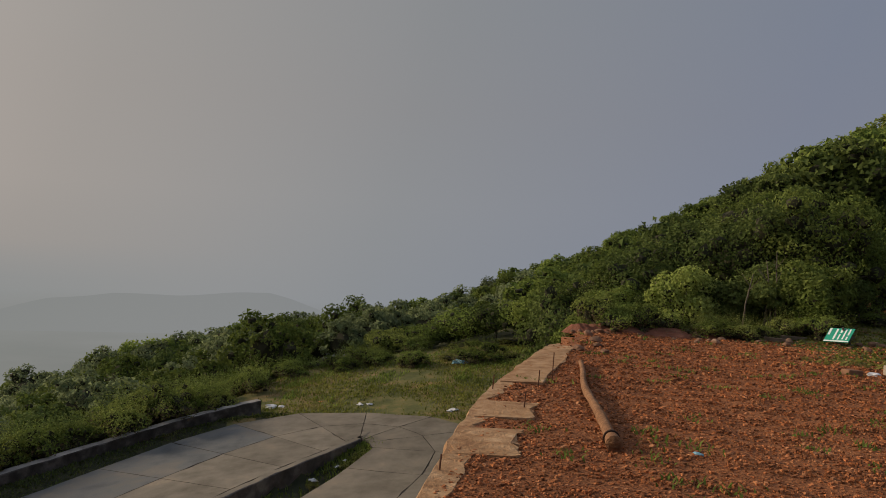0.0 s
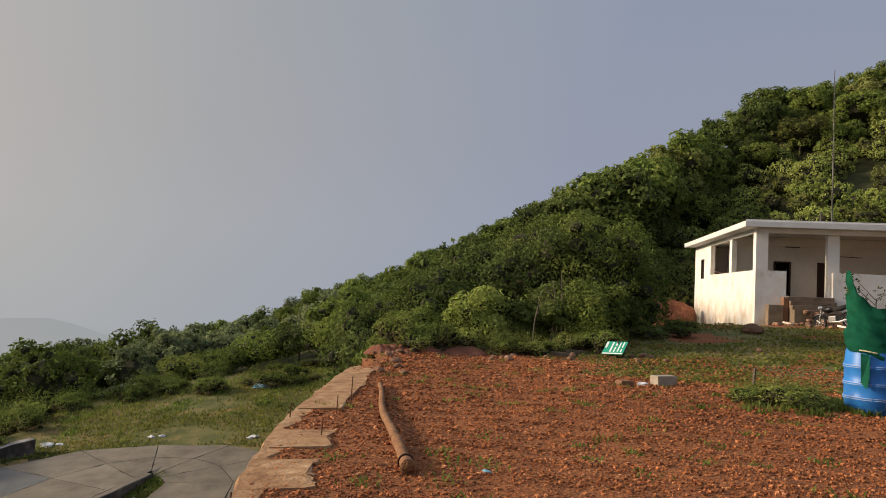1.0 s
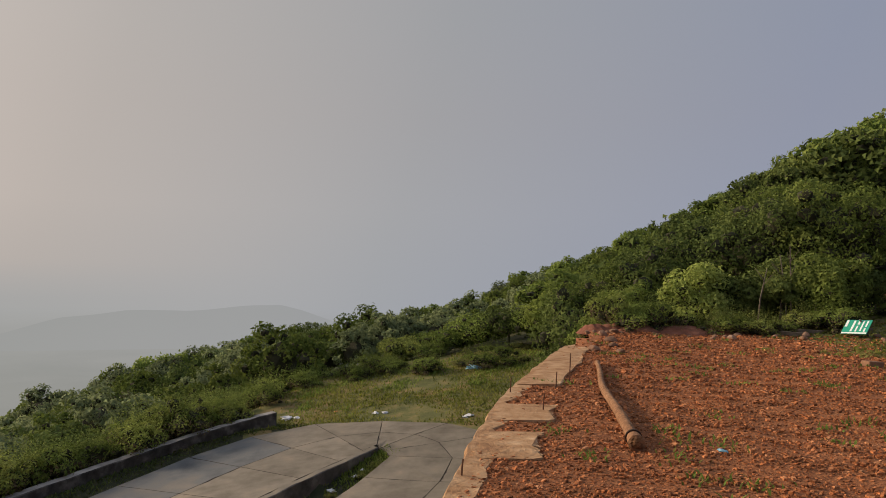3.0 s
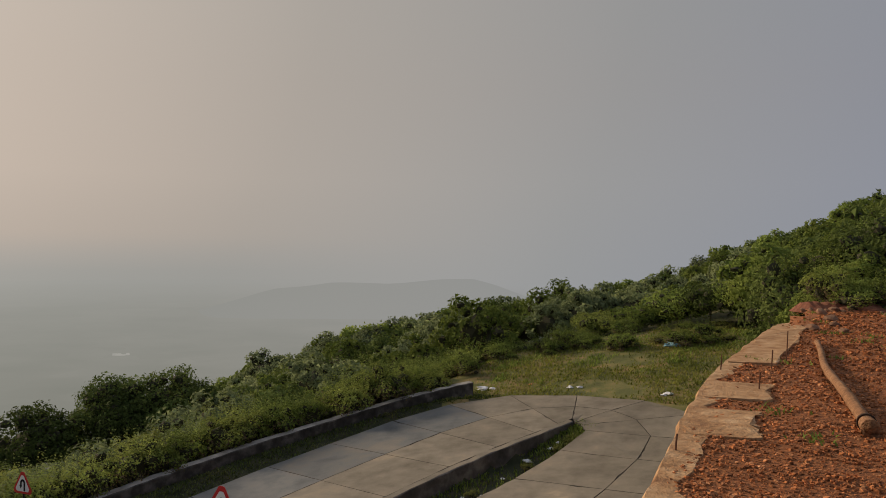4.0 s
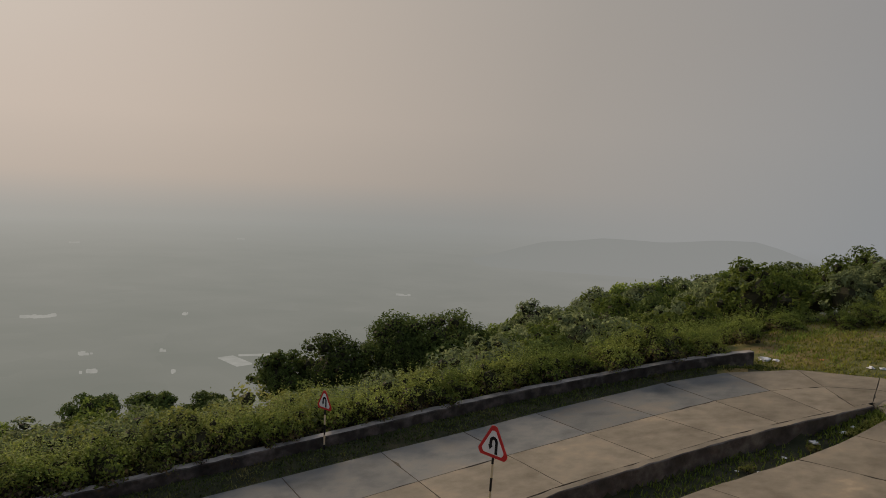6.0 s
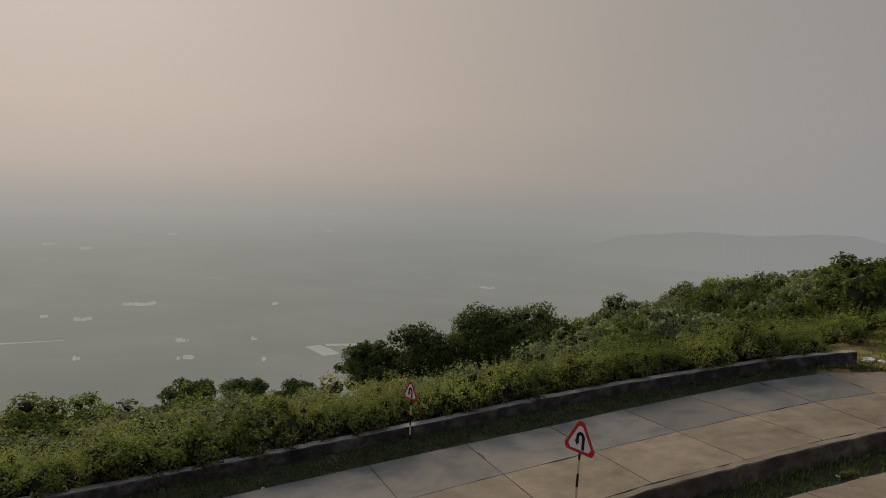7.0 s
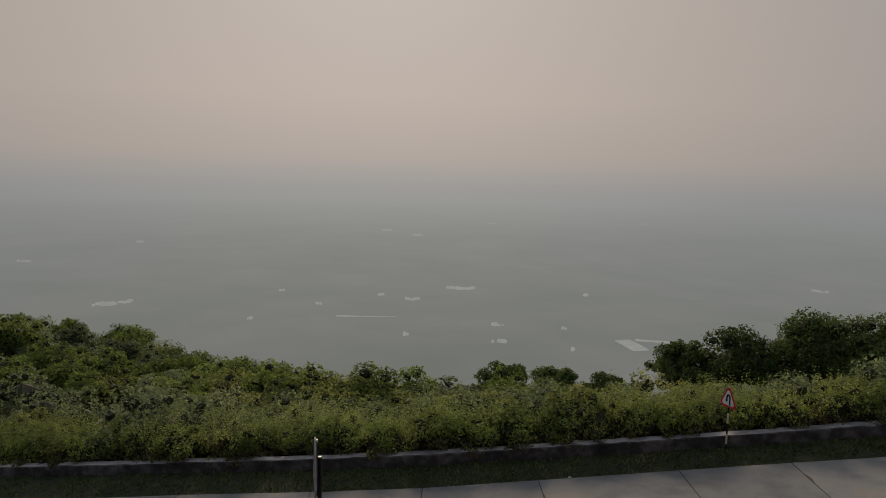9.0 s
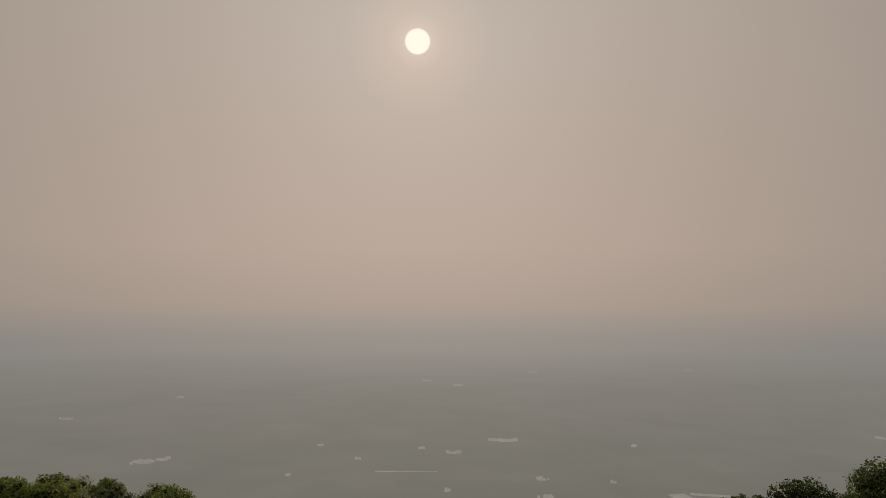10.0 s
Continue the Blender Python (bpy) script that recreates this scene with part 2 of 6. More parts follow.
def tube(points, radii, sides=8, bm=None, cap=True):
    """A round bar through the points, with a radius at each."""
    bm = bm or bmesh.new()
    pts = [Vector(p) for p in points]
    rings = []
    for i, p in enumerate(pts):
        d = (pts[min(i + 1, len(pts) - 1)] - pts[max(i - 1, 0)]).normalized()
        a = d.orthogonal().normalized() if abs(d.z) < 0.95 else Vector((1, 0, 0)).cross(d).normalized()
        b = d.cross(a)
        rings.append([bm.verts.new(p + (a * math.cos(k * math.tau / sides) + b * math.sin(k * math.tau / sides)) * radii[i]) for k in range(sides)])
    for r0, r1 in zip(rings, rings[1:]):
        for k in range(sides):
            bm.faces.new((r0[k], r0[(k + 1) % sides], r1[(k + 1) % sides], r1[k]))
    if cap:
        bm.faces.new(rings[0][::-1])
        bm.faces.new(rings[-1])
    return bm


def rock(rng, size, bm=None, flat=0.7):
    bm = bm or bmesh.new()
    g = bmesh.ops.create_icosphere(bm, subdivisions=2, radius=size)
    off = Vector(rng.uniform(-50, 50, 3))
    for v in g["verts"]:
        n = noise.noise(v.co / size * 0.9 + off) * 0.45 + noise.noise(v.co / size * 2.3 + off) * 0.2
        v.co *= 1 + n
        v.co.z *= flat
    return bm


# ---- plan of the ground ----
EDGE_Y = np.array([-60, -20, 0, 2, 3, 4, 5, 5.5, 6.8, 8.5, 10.2, 12.9, 16.1, 19.0, 20.3])
EDGE_X = np.array([-5, -2.4, -1.25, -0.72, -0.42, -0.22, -0.08, 0.0, 0.17, 0.43, 0.78, 1.48, 2.36, 3.2, 3.6])


def edge_x(y):
    return np.interp(y, EDGE_Y, EDGE_X)


def road_z(x, y):
    return -5.02 + 0.1285 * (x + 2.8) + 0.0766 * (y - 32.3)


def smooth01(v):
    v = np.clip(v, 0, 1)
    return v * v * (3 - 2 * v)


KERB_LINE = [(-26.6, -9.6), (-23.2, -4.7), (-20.2, -0.4), (-17.6, 3.4), (-15.3, 6.5), (-13.3, 9.7), (-12.0, 13.7), (-10.7, 16.6), (-9.35, 19.5),
             (-7.75, 22.2), (-6.35, 24.6), (-5.1, 26.4), (-3.95, 27.8), (-3.2, 28.7), (-2.75, 29.3)]
PARAPET = [(-40.0, -9.5), (-34.1, -2.3), (-30.3, 2.5), (-26.9, 6.9), (-24.5, 10.1), (-22.4, 13.4), (-20.5, 16.6), (-18.6, 19.7), (-16.9, 22.7),
           (-15.2, 25.6), (-13.9, 27.4), (-12.4, 29.3), (-11.1, 31.0), (-9.6, 32.6), (-7.7, 34.1)]
AZ = np.array([-180, -120, -60, -46, -44, -40, -37, -34, -31.7, -29.3, -27.5, -24.7, -23.5, -21.2, -18.7, -16.3, -13.5, -9.5, -5.3, -3.3, -0.7, 2.4, 5.2, 7.5, 10.6, 13.2,
               16.3, 20, 22.7, 24.2, 26.6, 31.5, 35, 45, 55, 63, 69, 76, 82, 87, 93, 110, 140, 180.0])
SKYLINE = np.array([2, 12, 20, 16.8, 15.8, 15.1, 14.2, 13.0, 11.6, 10.2, 9.3, 8.7, 7.5, 6.3, 5.2, 4.1, 2.8, 1.0, -0.5, -1.5, -2.6, -3.1, -3.7, -4.6, -4.5, -5.2,
                    -5.8, -6.8, -7.3, -8.1, -8.7, -10.5, -12, -15, -16.5, -17.5, -16.5, -15.7, -14.8, -12.5, -11.4, -9, -3, 2.0])
RIDGE = np.interp(AZ, [-180, -120, -60, -44, -34, -28, -23, -17, -9, -5, 2, 10.5, 28, 32, 35, 45, 55, 63, 69, 76, 82, 87, 93, 110, 140, 180],
                  [70, 90, 90, 88, 82, 72, 68, 72, 85, 88, 85, 75, 75, 70, 65, 55, 48, 45, 45, 50, 65, 80, 85, 90, 80, 70.0])
FOOT_AZ = np.array([-180, -120, -60, -46, -36, -32, -30, -28, -26, -24, -20, -10, -8, -5, 0, 5, 10, 14, 25, 43, 60, 75, 94, 110, 140, 180.0])
FOOT_D = np.array([30, 36, 50, 52, 52, 50, 48, 42, 34, 26, 23.5, 21.5, 42, 45, 46, 45, 43, 39, 32, 28, 27.5, 29, 35, 46, 40, 30.0])


OUT_Y = np.array([-6, -1.3, 3.1, 6.95, 10.0, 13.2, 17.0, 19.95, 22.6, 25.25, 27.6, 30.2, 32.2, 33.2])
OUT_X = np.array([-33.6, -30.2, -27.1, -24.2, -22.05, -20.2, -18.05, -16.35, -14.75, -13.3, -11.85, -10.2, -8.3, -5.8])


def inner_ground(x, y):
    """The made ground: the levelled earth platform and, below its wall, the plane of the road."""
    on = smooth01((x - edge_x(y) + 0.34) / 0.3) * smooth01((21.6 + 0.35 * np.maximum(x - 3.4, 0) * (x > 3.4) - y) / 1.2 + (x > 9))
    d = np.hypot(x, y)
    rise = 0.78 * smooth01((d - 17) / 17) * smooth01((x - 6) / 6)
    return on * rise + (1 - on) * (road_z(x, y) - 0.5 * inner_drop(x, y) - 0.12 + 0.2 * smooth01((np.interp(y, OUT_Y, OUT_X) - x - 0.1) / 1.2) * (y < 33))


def inner_drop(x, y):
    kx = np.interp(y, [p[1] for p in KERB_LINE], [p[0] for p in KERB_LINE])
    return smooth01((30.0 - y) / 4) * (x > kx)


def ground_z(x, y):
    x, y = np.asarray(x, float), np.asarray(y, float)
    az, d = np.degrees(np.arctan2(-x, y)), np.hypot(x, y)
    foot, ridge = np.interp(az, FOOT_AZ, FOOT_D), np.interp(az, AZ, RIDGE)
    tall = np.interp(az, [-30, 0, 30, 40, 60, 90], [3.5, 4.3, 4.4, 3.2, 2.0, 2.6])
    top = 1.65 + ridge * np.tan(np.radians(np.interp(az, AZ, SKYLINE))) - tall
    fx, fy = -np.sin(np.radians(az)) * foot, np.cos(np.radians(az)) * foot
    zf = inner_ground(fx, fy)
    f = np.clip((d - foot) / (ridge - foot), 0, 1)
    bend = np.where(top > zf, np.interp(az, [-36, -30, -10, -6], [1.0, 1.7, 1.7, 1.0]), 0.8)
    outside = zf + (top - zf) * f ** bend - np.maximum(d - ridge, 0) * 0.6
    z = np.where(d < foot, inner_ground(x, y), outside)
    return np.maximum(z, -299.0)


def rough_z(x, y):
    """ground_z with small unevenness."""
    z = ground_z(x, y)
    w = np.sin(x * 1.7 + 2 * np.sin(y * 0.9)) * np.sin(y * 1.3 + 1.5 * np.sin(x * 0.7))
    calm = smooth01((np.abs(x - edge_x(y) - 0.3) - 0.4) / 0.6)
    return z + calm * 0.025 * w + (0.3 + 0.7 * calm) * 0.02 * np.sin(x * 5.1 + y * 3.3) * np.sin(y * 4.7 - x * 2.9)


def build_ground():
    radii = np.concatenate([np.arange(0.25, 26, 0.33), np.arange(26, 60, 0.7), np.arange(60, 110, 1.5), np.geomspace(112, 700, 24)])
    azs = np.radians(np.arange(0, 360, 1.0))
    r, a = np.meshgrid(radii, azs, indexing="ij")
    x, y = -np.sin(a) * r, np.cos(a) * r
    z = rough_z(x, y)
    nr, na = r.shape
    verts = np.stack([x, y, z], -1).reshape(-1, 3)
    i, j = np.meshgrid(np.arange(nr - 1), np.arange(na), indexing="ij")
    k = (j + 1) % na
    faces = np.stack([i * na + j, i * na + k, (i + 1) * na + k, (i + 1) * na + j], -1).reshape(-1, 4)
    cx, cy = verts[faces].mean(1)[:, 0], verts[faces].mean(1)[:, 1]
    az, d = np.degrees(np.arctan2(-cx, cy)), np.hypot(cx, cy)
    foot = np.interp(az, FOOT_AZ, FOOT_D)
    n1 = np.sin(cx * 0.8 + np.sin(cy)) + np.sin(cy * 0.7 + 2 * np.sin(cx * 0.5))
    plat = (cx > edge_x(cy) - 0.1) & (d < foot + 1) & (az < -7)
    grassy = plat & (((d > 17.5 + 1.2 * n1) & (az < -24 + 2 * n1)) | (d > 20.5 + n1 * 0.4))
    idx = np.where(d > foot + 2, 2, np.where(plat & ~grassy, 0, 1))
    idx = np.where((az > -8) & (cx > edge_x(cy) - 0.1) & (cy < 20.5), 0, idx)
    inside = cy < np.interp(cx, [-8.3, -5.8, -2.85, -0.33, 1.5, 2.3], [32.2, 33.15, 32.4, 30.8, 28.9, 26.6])
    idx = np.where((idx == 1) & (cy < 33) & (cx < 4) & (az > 2) & inside, 3, idx)
    n2 = np.sin(cx * 1.3 + 2 * np.sin(cy * 0.9)) + np.sin(cy * 1.5 + np.sin(cx * 1.1))
    idx = np.where((idx == 1) & (az < -24) & (n2 > 0.55), 0, idx)
    faces_l = faces.tolist() + [list(range(na))[::-1]]
    ob = mesh_object("ground", verts, faces_l, [SOIL, EARTH, WOODFLOOR, VERGE], smooth=True, indices=np.append(idx, 0))
    tagged(ob, "red laterite platform, grassy verges and wooded slopes", "ground", kind="structure")


build_ground()


# ---- distance: the plain in the valley and far hills, haze painted into their glow ----
# Emissive surface: sky-coloured haze is mixed into its colour by distance.
def painted_haze_material(name, stops, near, far, patch=0.004, foot=None):
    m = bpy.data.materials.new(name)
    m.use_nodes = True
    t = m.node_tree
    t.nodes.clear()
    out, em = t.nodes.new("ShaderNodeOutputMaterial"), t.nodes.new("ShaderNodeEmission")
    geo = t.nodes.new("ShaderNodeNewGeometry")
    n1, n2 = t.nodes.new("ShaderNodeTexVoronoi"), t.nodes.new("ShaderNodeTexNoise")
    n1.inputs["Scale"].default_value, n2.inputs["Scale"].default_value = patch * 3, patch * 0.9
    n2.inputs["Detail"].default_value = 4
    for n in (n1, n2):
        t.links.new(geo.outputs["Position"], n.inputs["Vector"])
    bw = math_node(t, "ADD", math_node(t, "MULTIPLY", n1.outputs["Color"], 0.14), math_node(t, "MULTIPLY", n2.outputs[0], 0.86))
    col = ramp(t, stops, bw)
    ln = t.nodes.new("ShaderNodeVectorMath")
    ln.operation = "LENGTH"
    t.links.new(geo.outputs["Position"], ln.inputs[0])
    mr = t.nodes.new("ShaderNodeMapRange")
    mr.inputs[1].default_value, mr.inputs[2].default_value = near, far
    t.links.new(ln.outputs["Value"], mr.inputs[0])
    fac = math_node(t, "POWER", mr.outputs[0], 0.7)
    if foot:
        # more haze colour painted in towards the foot of a hill
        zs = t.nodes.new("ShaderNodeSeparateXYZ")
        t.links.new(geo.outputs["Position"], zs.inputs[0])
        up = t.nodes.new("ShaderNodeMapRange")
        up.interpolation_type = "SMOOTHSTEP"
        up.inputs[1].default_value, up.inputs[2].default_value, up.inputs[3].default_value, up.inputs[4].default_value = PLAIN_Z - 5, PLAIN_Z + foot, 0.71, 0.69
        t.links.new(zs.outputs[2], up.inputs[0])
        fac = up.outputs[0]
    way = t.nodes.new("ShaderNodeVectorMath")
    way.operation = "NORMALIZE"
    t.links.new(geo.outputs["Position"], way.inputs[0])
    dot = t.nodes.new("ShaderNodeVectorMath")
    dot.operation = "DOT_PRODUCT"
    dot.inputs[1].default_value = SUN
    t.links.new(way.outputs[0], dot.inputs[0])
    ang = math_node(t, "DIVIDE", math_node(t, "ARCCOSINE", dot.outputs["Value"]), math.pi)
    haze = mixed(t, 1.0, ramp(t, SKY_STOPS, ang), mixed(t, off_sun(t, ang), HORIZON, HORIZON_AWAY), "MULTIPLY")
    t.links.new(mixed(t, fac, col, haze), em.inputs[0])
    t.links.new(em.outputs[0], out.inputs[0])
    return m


PLAIN_Z = -300.0
FIELDS = painted_haze_material("haze_painted_plain", [(0.3, (0.165, 0.173, 0.15)), (0.5, (0.184, 0.189, 0.166)), (0.7, (0.204, 0.207, 0.184))], 900, 4700)
RIDGES = painted_haze_material("haze_painted_hill", [(0.2, (0.16, 0.172, 0.162)), (0.8, (0.176, 0.186, 0.17))], 2500, 5600, 0.002, 140)
ROOFS = painted_haze_material("haze_painted_pale", [(0.2, (0.25, 0.252, 0.232)), (0.8, (0.38, 0.375, 0.35))], 900, 4700, 0.05)


def build_distance():
    n, rings = 96, np.geomspace(250, 4950, 30)
    verts, faces = [], []
    for r in rings:
        for k in range(n):
            a = k * math.tau / n
            verts.append((-math.sin(a) * r, math.cos(a) * r, PLAIN_Z + 6 * math.sin(r * 0.004 + 3 * a)))
    for i in range(len(rings) - 1):
        for k in range(n):
            faces.append((i * n + k, i * n + (k + 1) % n, (i + 1) * n + (k + 1) % n, (i + 1) * n + k))
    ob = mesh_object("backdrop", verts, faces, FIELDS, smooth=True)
    tagged(ob, "farmland plain far below the hill, glowing with painted-in haze", "plain", kind="structure")
    # far ridges
    for a0, a1, dist, seed in ((4, 33, 3000, 3),):
        verts, faces = [], []
        m = 90
        for k in range(m + 1):
            f = k / m
            a = radians(a0 + (a1 - a0) * f)
            h = float(np.interp(a0 + (a1 - a0) * f, [4, 9.0, 11, 12.5, 14, 16, 19, 23, 27, 33], [0, 82, 117, 137, 134, 124, 114, 114, 90, 0])) * (1 + 0.05 * noise.noise((f * 9, seed, 2)))
            for dd, hh in ((-260, 0), (-110, 0.62 * h), (0, h), (150, 0)):
                d = dist + dd
                verts.append((-math.sin(a) * d, math.cos(a) * d, PLAIN_Z - 4 + max(hh, 0)))
        for k in range(m):
            for q in range(3):
                faces.append((k * 4 + q, k * 4 + q + 1, k * 4 + q + 5, k * 4 + q + 4))
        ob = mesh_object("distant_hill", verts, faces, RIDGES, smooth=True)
        tagged(ob, "faint blue-grey ridge glowing with painted-in haze", "hill", "distant hills", "structure")


build_distance()


def from_eye(az, el, z):
    """The place at height z that lies in that direction from the viewpoint, angles in degrees."""
    d = (z - 1.6) / math.tan(radians(el))
    return -math.sin(radians(az)) * d, math.cos(radians(az)) * d


def far_patch(name, label, category, az, el, wide, deep, turn=0, kind_mat="roofs"):
    x, y = from_eye(az, el, PLAIN_Z)
    lie = PLAIN_Z + 6 * math.sin(math.hypot(x, y) * 0.004 + 3 * (radians(az) % math.tau))
    x, y = from_eye(az, el, lie)
    bm = bmesh.new()
    rng = np.random.default_rng(int(abs(az * 100 + el * 37)))
    if kind_mat == "flat":
        n = 14
        ring = []
        for k in range(4):
            p0, p1 = (((-1, -1), (1, -1), (1, 1), (-1, 1))[q % 4] for q in (k, k + 1))
            for e in range(n):
                g = e / n
                ring.append(bm.verts.new(((p0[0] + (p1[0] - p0[0]) * g) * wide / 2 + rng.normal(0, 0.012 * min(wide, deep)), (p0[1] + (p1[1] - p0[1]) * g) * deep / 2 + rng.normal(0, 0.012 * min(wide, deep)), 1.5)))
        f = bm.faces.new(ring)
        ex = bmesh.ops.extrude_face_region(bm, geom=[f])
        bmesh.ops.translate(bm, verts=[v for v in ex["geom"] if isinstance(v, bmesh.types.BMVert)], vec=(0, 0, -6))
        bmesh.ops.recalc_face_normals(bm, faces=bm.faces)
    else:
        bm.free()
        ob = thing(name, pose(x, y, lie, 0, 0, az + turn), label, category, "buildings on the plain")
        for k in range(3 + int(wide / 5)):
            w, d, h = wide * rng.uniform(0.1, 0.34), deep * rng.uniform(0.25, 0.6), rng.uniform(2.2, 4.5)
            ox, oy = rng.normal(0, 0.25) * wide, rng.normal(0, 0.35) * deep
            m = pose(ox, oy, 0, 0, 0, rng.normal(0, 14))
            # gabled shed
            pts = [(-w / 2, -d / 2, -6), (w / 2, -d / 2, -6), (w / 2, d / 2, -6), (-w / 2, d / 2, -6), (-w / 2, -d / 2, h), (w / 2, -d / 2, h), (w / 2, d / 2, h), (-w / 2, d / 2, h), (-w / 2, 0, h + d * 0.16), (w / 2, 0, h + d * 0.16)]
            bm = bmesh.new()
            vs = [bm.verts.new(m @ Vector(p)) for p in pts]
            for q in ((0, 1, 5, 4), (2, 3, 7, 6), (1, 2, 6, 9, 5), (3, 0, 4, 8, 7), (4, 5, 9, 8), (6, 7, 8, 9)):
                bm.faces.new([vs[i] for i in q])
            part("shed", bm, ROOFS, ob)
        return
    me = bpy.data.meshes.new(name)
    bm.to_mesh(me)
    bm.free()
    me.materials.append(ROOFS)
    ob = new(name, me)
    ob.matrix_basis = pose(x, y, lie, 0, 0, az + turn)
    tagged(ob, label, category, "buildings on the plain")


for az, el, w, d, turn in ((37.5, -8.6, 34, 14, 0), (62.4, -10.1, 52, 20, 8), (59.2, -13.9, 34, 9, 0), (54.0, -14.2, 12, 7, 20), (65.7, -6.2, 44, 20, 0),
                           (68.2, -5.9, 44, 18, 0), (60.3, -5.2, 40, 16, 0), (66.6, -13.6, 12, 8, 0), (68.3, -10.7, 16, 9, 30), (66.1, -11.0, 26, 14, 0),
                           (59.5, -12.7, 24, 9, 0), (53.1, -10.2, 20, 10, 0), (54.7, -12.7, 12, 7, 0), (73.1, -11.4, 10, 7, 0), (75.6, -10.4, 16, 8, 40),
                           (88.0, -11.0, 50, 20, 0), (86.4, -10.9, 30, 14, 15), (92.5, -7.9, 24, 10, 0), (49.4, -4.8, 40, 18, 0), (85.4, -6.8, 30, 12, 0), (78.0, -12.4, 14, 6, 0)):
    far_patch("distant_building", "pale roofed farm buildings glowing with painted-in haze", "building", az, el, w, d, turn)
far_patch("bare_field", "pale bare field on the hazy plain", "field", 49.6, -13.5, 26, 62, 28, "flat")
far_patch("bare_field", "pale bare field on the hazy plain", "field", 48.0, -13.1, 60, 7, 5, "flat")
far_patch("distant_road", "pale straight track across the hazy plain", "road", 69.5, -12.3, 110, 1.3, -4, "flat")


# ---- road, kerb, parapet ----
OUTER = [(-33.6, -6), (-30.2, -1.3), (-27.1, 3.1), (-24.2, 6.95), (-22.05, 10.0), (-20.2, 13.2), (-18.05, 17.0), (-16.35, 19.95), (-14.75, 22.6), (-13.3, 25.25),
         (-11.85, 27.6), (-10.2, 30.2), (-8.3, 32.2), (-5.8, 33.15), (-2.85, 32.5), (-0.1, 31.2), (1.6, 29.2), (2.4, 27.0), (2.3, 24.8), (1.7, 22.3), (0.6, 18.9),
         (-0.9, 14.0), (-2.0, 10.5), (-3.3, 7.0), (-5.0, 3.0), (-7.0, -1.0)]
INNER = KERB_LINE[:15] + [(-2.62, 29.0), (-2.4, 28.75), (-2.2, 28.3), (-2.95, 26.9), (-4.15, 24.5), (-5.95, 21.6), (-7.7, 18.4), (-9.2, 15.2), (-10.7, 11.9), (-12.2, 8.4), (-14.0, 4.4)]
def drop_at(s, k, y):
    """How far the inner carriageway lies below the road's plane."""
    return 0.42 * float(smooth01((30 - y) / 4)) if s + (k > 1) > 14 else 0.0


def road_panels():
    road = thing("road", Matrix(), "worn pale concrete hairpin road cast in panels", "road", kind="structure")
    jag = np.random.default_rng(17)
    for s in range(len(OUTER) - 1):
        a0, a1, b0, b1 = (np.array(p, float) for p in (INNER[s], INNER[s + 1], OUTER[s], OUTER[s + 1]))
        for u0, u1 in ((0.0, 0.5), (0.5, 1.0)):
            quad = [a0 + (b0 - a0) * u0, a0 + (b0 - a0) * u1, a1 + (b1 - a1) * u1, a1 + (b1 - a1) * u0]
            mid = sum(quad) / 4
            top, low = [], []
            cut = 7
            for k in range(4):
                for e in range(cut):
                    g = e / cut
                    p = quad[k] * (1 - g) + quad[(k + 1) % 4] * g
                    fall = drop_at(s, k, p[1]) * (1 - g) + drop_at(s, (k + 1) % 4, p[1]) * g
                    to_mid = (mid - p) / max(np.linalg.norm(mid - p), 0.01)
                    chip = abs(jag.normal(0, 0.007)) + (0.04 if jag.uniform() < 0.05 else 0)
                    for lst, inset, dz in ((top, 0.007 + chip, 0.0), (low, 0.004, -0.02)):
                        q = p + to_mid * inset * 1.4
                        lst.append((q[0], q[1], road_z(q[0], q[1]) - fall + dz))
            base = [(x, y, z - 0.22) for x, y, z in low]
            hub = (mid[0], mid[1], float(np.mean([p[2] for p in top])))
            verts = top + low + base + [hub]
            c4 = 4 * cut
            faces = [(k, (k + 1) % c4, 3 * c4) for k in range(c4)] + [(o + c4 + k, o + c4 + (k + 1) % c4, o + (k + 1) % c4, o + k) for o in (0, c4) for k in range(c4)]
            # keep the faces turned outwards
            n = np.cross(np.subtract(verts[cut], verts[0]), np.subtract(verts[3 * cut], verts[0]))
            if n[2] < 0:
                faces = [f[::-1] for f in faces]
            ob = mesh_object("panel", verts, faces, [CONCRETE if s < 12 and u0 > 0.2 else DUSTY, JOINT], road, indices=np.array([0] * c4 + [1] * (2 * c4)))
            tagged(ob)
        # dark filled joint below the panel edges
    verts, faces = [], []
    for s in range(len(OUTER) - 1):
        a0, a1, b0, b1 = (np.array(p, float) for p in (INNER[s], INNER[s + 1], OUTER[s], OUTER[s + 1]))
        for u0, u1 in ((0.0, 0.5), (0.5, 1.0)):
            o = len(verts)
            for k, p in enumerate((a0 + (b0 - a0) * u0, a0 + (b0 - a0) * u1, a1 + (b1 - a1) * u1, a1 + (b1 - a1) * u0)):
                verts.append((p[0], p[1], road_z(p[0], p[1]) - drop_at(s, k, p[1]) - 0.07))
            n = np.cross(np.subtract(verts[o + 1], verts[o]), np.subtract(verts[o + 3], verts[o]))
            faces.append((o, o + 1, o + 2, o + 3) if n[2] > 0 else (o, o + 3, o + 2, o + 1))
    mesh_object("joint_filler", verts, faces, JOINT, road, label="dark dirt in the panel joints")


road_panels()


